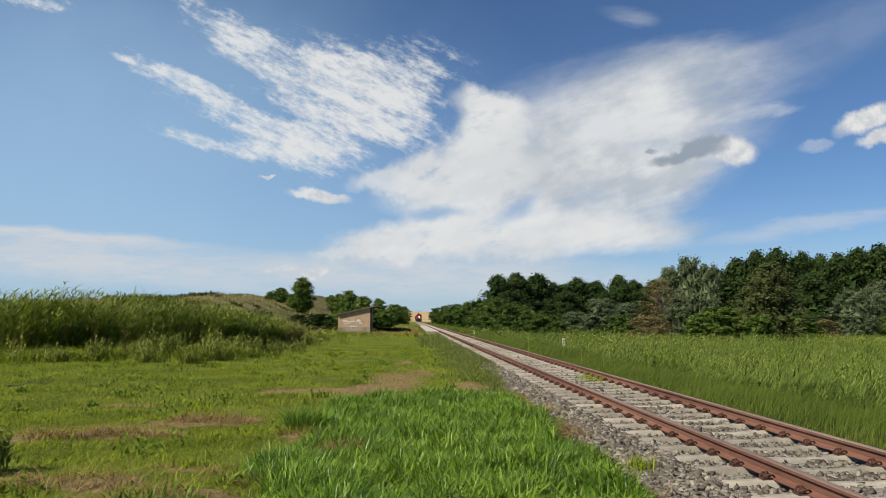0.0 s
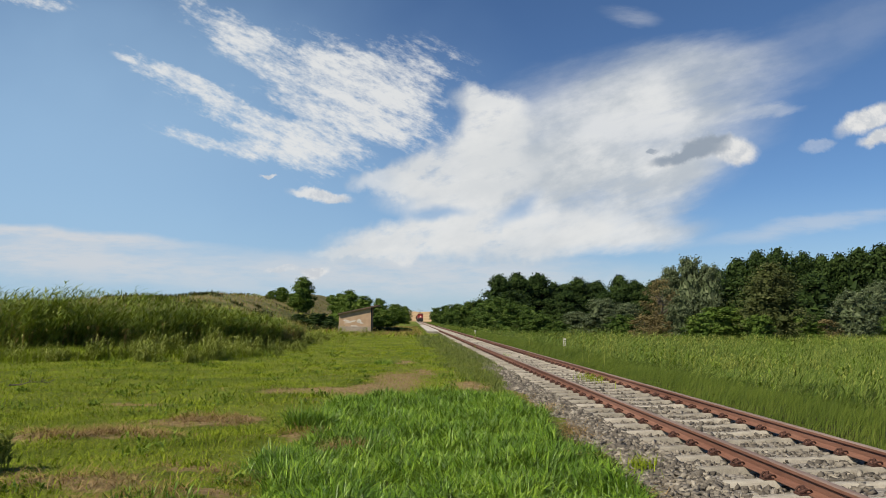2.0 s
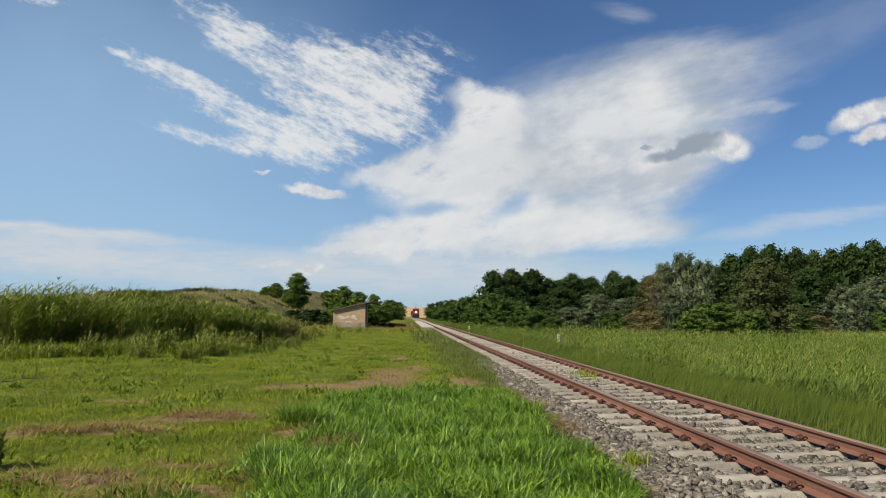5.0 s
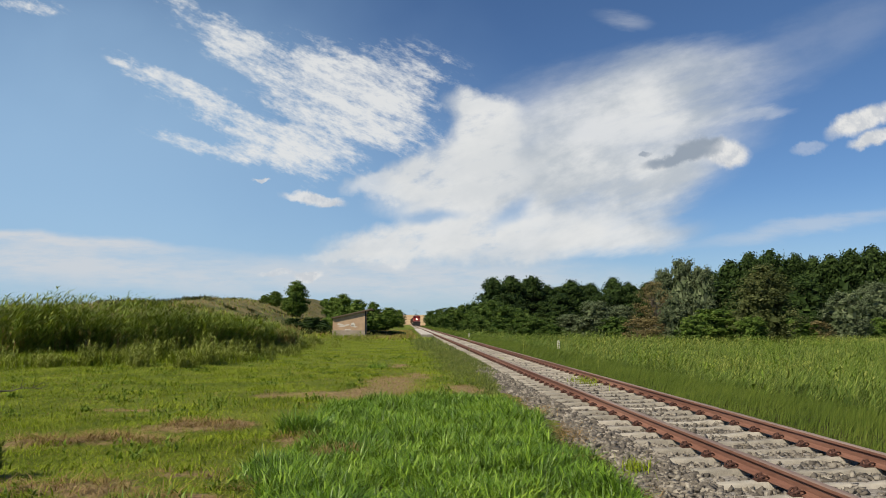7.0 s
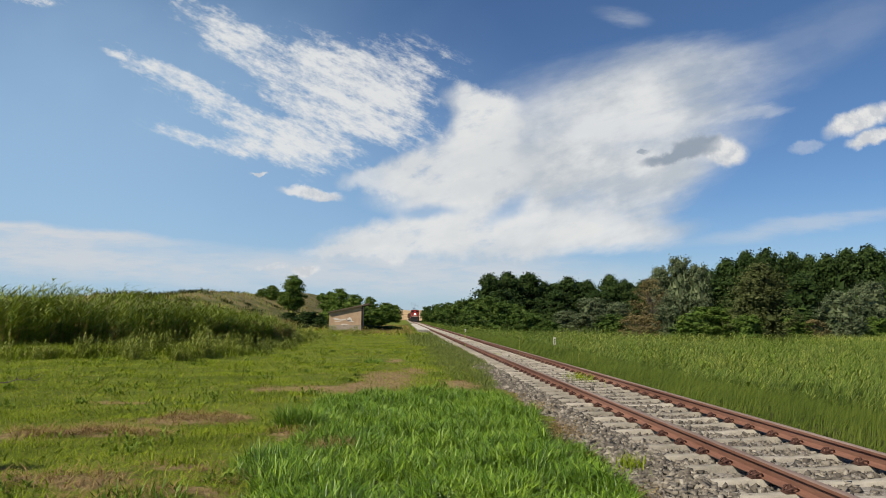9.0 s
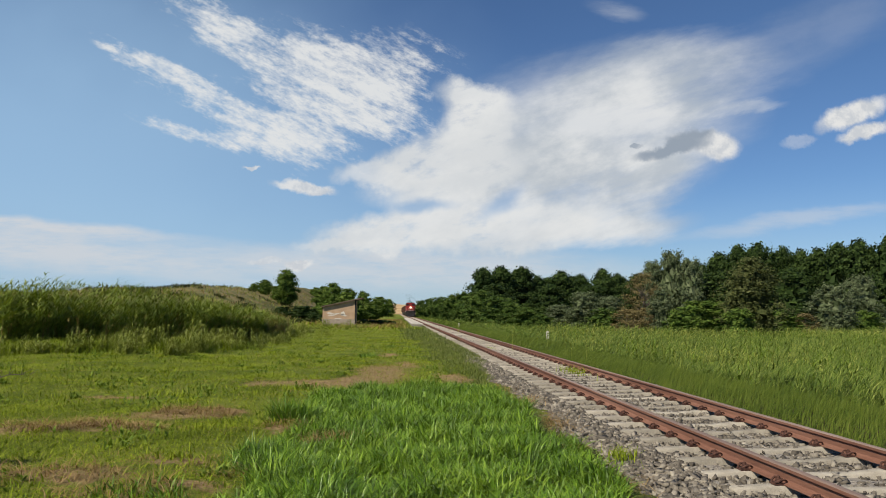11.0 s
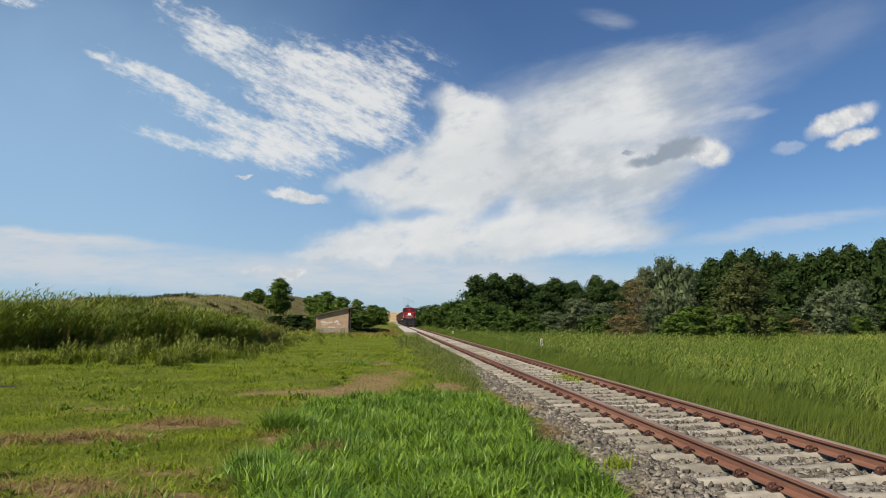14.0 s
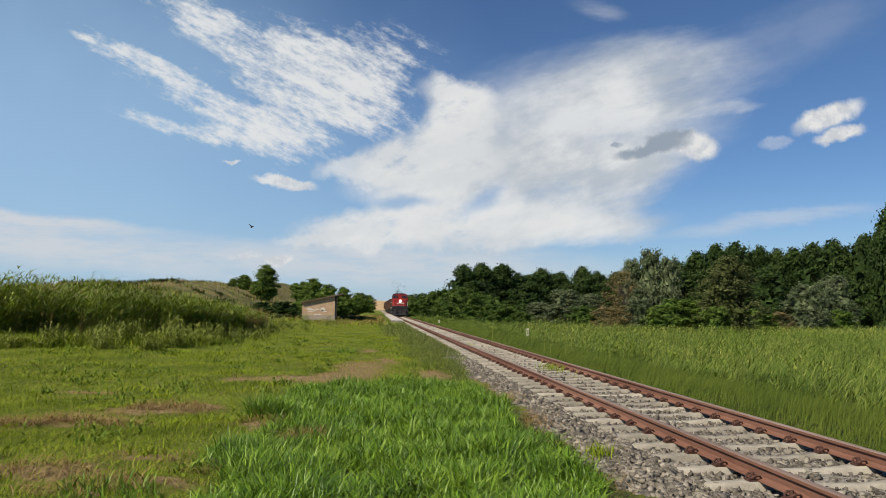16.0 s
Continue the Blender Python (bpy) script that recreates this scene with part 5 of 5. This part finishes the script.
    part("lamp_lens", rodded((0, 0.475, 2.66), (0, 0.450, 2.66), 0.23, 0.20, sides=20), LIT, housing, "bright warm lamp")
    for s in (-1, 1):
        part("marker_lamp", rodded((s * 1.05, 0.26, 1.42), (s * 1.05, 0.2, 1.42), 0.09, sides=12), GLASS, loco)
    # pale band of lettering, cream line and handrails
    for k in range(5):
        x = -0.52 + k * 0.26
        part("badge", boxed(x - 0.09, x + 0.09, 0.540, 0.5475, 2.18, 2.40), CREAM, loco, "pale painted bar")
    part("nose_stripe", boxed(-1.0, 1.0, 0.541, 0.5478, 1.72, 1.82), CREAM, loco, "cream stripe")
    for s in (-1, 1):
        part("side_stripe", boxed(s * 1.4215 - 0.002, s * 1.4215 + 0.002, 0.6, 18.4, 1.40, 1.48), CREAM, loco, "cream stripe")
        for k in range(10):
            y = 4.9 + k * 1.45
            part("stanchion", rodded((s * 1.38, y, 1.55), (s * 1.38, y, 2.55), 0.02, sides=6), STEEL, loco)
        part("handrail", rodded((s * 1.38, 4.8, 2.55), (s * 1.38, 18.2, 2.55), 0.022, sides=6), CREAM, loco)
        part("front_rail", rodded((s * 1.3, 0.42, 1.55), (s * 1.3, 0.42, 2.55), 0.022, sides=6), CREAM, loco)
        for k in range(3):
            part("step", boxed(s * 1.25 - 0.2, s * 1.25 + 0.2, 0.9, 1.3, 0.45 + k * 0.35, 0.49 + k * 0.35), STEEL, loco)
    sets = bogie(loco, 4.0, 3, 1.8) + bogie(loco, 15.0, 3, 1.8)
    return loco, sets


def make_wagon():
    """Open-topped high-sided bogie wagon, front at y = 0."""
    w = tagged(new("freight_wagon"), "rust-brown high-sided freight wagon in the train", "wagon", group="wagons of the train")
    part("underframe", boxed(-1.3, 1.3, 0.5, 13.5, 0.95, 1.22, bevel=0.02), BLACK, w)
    part("floor_sheet", boxed(-1.38, 1.38, 0.55, 13.45, 1.22, 1.32), STEEL, w)
    for s in (-1, 1):
        part("side", boxed(s * 1.40 - 0.03, s * 1.40 + 0.03, 0.55, 13.45, 1.32, 3.2, bevel=0.01), WAGON, w)
        part("top_rail", boxed(s * 1.41 - 0.06, s * 1.41 + 0.06, 0.5, 13.5, 3.2, 3.3, bevel=0.015), WAGON, w)
        for k in range(10):
            y = 0.75 + k * 1.38
            part("rib", boxed(s * 1.47 - 0.04, s * 1.47 + 0.04, y - 0.06, y + 0.06, 1.2, 3.2), WAGON, w)
    for y in (0.52, 13.48):
        part("end_wall", boxed(-1.37, 1.37, y - 0.03, y + 0.03, 1.32, 3.28, bevel=0.01), WAGON, w)
    part("load", prism([(-1.36, 2.4), (1.36, 2.4), (1.36, 2.95), (0.6, 3.22), (-0.5, 3.25), (-1.36, 2.98)], 0.6, 13.4, "y"), STEEL, w, "dark heaped load")
    buffers(w, 0.45, -1)
    bogie(w, 2.3, 2, 0.9)
    bogie(w, 11.7, 2, 0.9)
    return w


def make_smoke():
    """Thin exhaust over the locomotive, in separate puffs."""
    r = random.Random(8)
    puffs = []
    for k in range(3):
        n = 34
        q = rng.normal(size=(n, 3)) * (0.35 + 0.28 * k) * np.array([1.0, 1.2, 0.8])
        u, w = rng.normal(size=(n, 3)), rng.normal(size=(n, 3))
        u, w = (0.42 * e / np.linalg.norm(e, axis=1, keepdims=True) for e in (u, w))
        me = mesh_from("smoke_puff", np.stack([q - u, q - w, q + u, q + w], 1), np.arange(n * 4).reshape(-1, 4), SMOKE)
        ob = tagged(new("smoke_puff", me), "thin dark exhaust smoke over the locomotive", "smoke", group="exhaust smoke", kind="stuff")
        ob.visible_shadow = False
        puffs.append((ob, (r.uniform(-0.4, 0.2) - 0.05 * k, 8.8 + 1.6 * k + r.uniform(-0.3, 0.3), 4.6 + 0.8 * k + r.uniform(-0.2, 0.2))))
    return puffs


def make_bird():
    """A small dark bird that flies up from behind the reeds."""
    bird = tagged(new("bird"), "small dark bird flying up over the reeds", "bird")
    bm = bmesh.new()
    bmesh.ops.create_icosphere(bm, subdivisions=2, radius=1.0)
    for v in bm.verts:
        v.co = Vector((v.co.x * 0.035, v.co.y * 0.10, v.co.z * 0.035))
    part("body", bm, BLACK, bird, smooth=True)
    part("tail", prism([(-0.015, 0.0), (0.015, 0.0), (0.02, 0.006), (-0.02, 0.006)], -0.16, -0.08, "y"), BLACK, bird)
    for s in (-1, 1):
        bm = bmesh.new()
        pts = [(0.02, 0.05, 0.01), (0.12, 0.03, 0.09), (0.20, -0.04, 0.13), (0.11, -0.03, 0.08), (0.02, -0.04, 0.01)]
        low, high = ([bm.verts.new((s * x, y, z + d)) for x, y, z in pts] for d in (0.0, 0.008))
        bm.faces.new(low), bm.faces.new(high[::-1])
        for i in range(5):
            bm.faces.new((low[i - 1], low[i], high[i], high[i - 1]))
        bmesh.ops.recalc_face_normals(bm, faces=bm.faces)
        part("wing", bm, BLACK, bird)
    return bird


BIRD = make_bird()
PUFFS = make_smoke()
LOCO, WHEELSETS = make_locomotive()
WAGONS = [make_wagon()]
for _ in range(7):
    WAGONS.append(copy_thing(WAGONS[0], Matrix()))

# seconds and the distance of the locomotive's front along the line
RUN = ((0, 368), (2, 341), (4, 313), (6, 283), (8, 250), (9.5, 224), (11, 198), (12.5, 173), (14, 149), (15, 135), (16, 123))


# seconds, place across and height of the bird
FLIGHT = ((0, -8.75, 1.00), (15.4, -8.75, 1.00), (15.6, -8.59, 4.75), (15.7, -8.23, 5.30), (15.8, -7.58, 5.58), (16, -7.26, 6.07))


def motions():
    walk(LOCO, [(t, pose(TRACK_X, y, RAIL_TOP_Z)) for t, y in RUN])
    for k, w in enumerate(WAGONS):
        walk(w, [(t, pose(TRACK_X, y + 19.2 + 14.2 * k, RAIL_TOP_Z)) for t, y in RUN])

    for puff, (x, y0, z) in PUFFS:
        walk(puff, [(t, pose(TRACK_X + x, y + y0, RAIL_TOP_Z + z)) for t, y in RUN])
    walk(BIRD, [(t, pose(x, 40, z, 35, 20, -20)) for t, x, z in FLIGHT])
    # axles of the locomotive turn as it rolls
    times = [k / 30 for k in range(481)]
    run_t, run_y = zip(*RUN)
    rolled = np.interp(times, run_t, run_y)
    for axle in WHEELSETS:
        at = axle.location.copy()
        walk(axle, [(t, pose(at.x, at.y, at.z, math.degrees((run_y[0] - y) / 0.46))) for t, y in zip(times, rolled)])


motions()
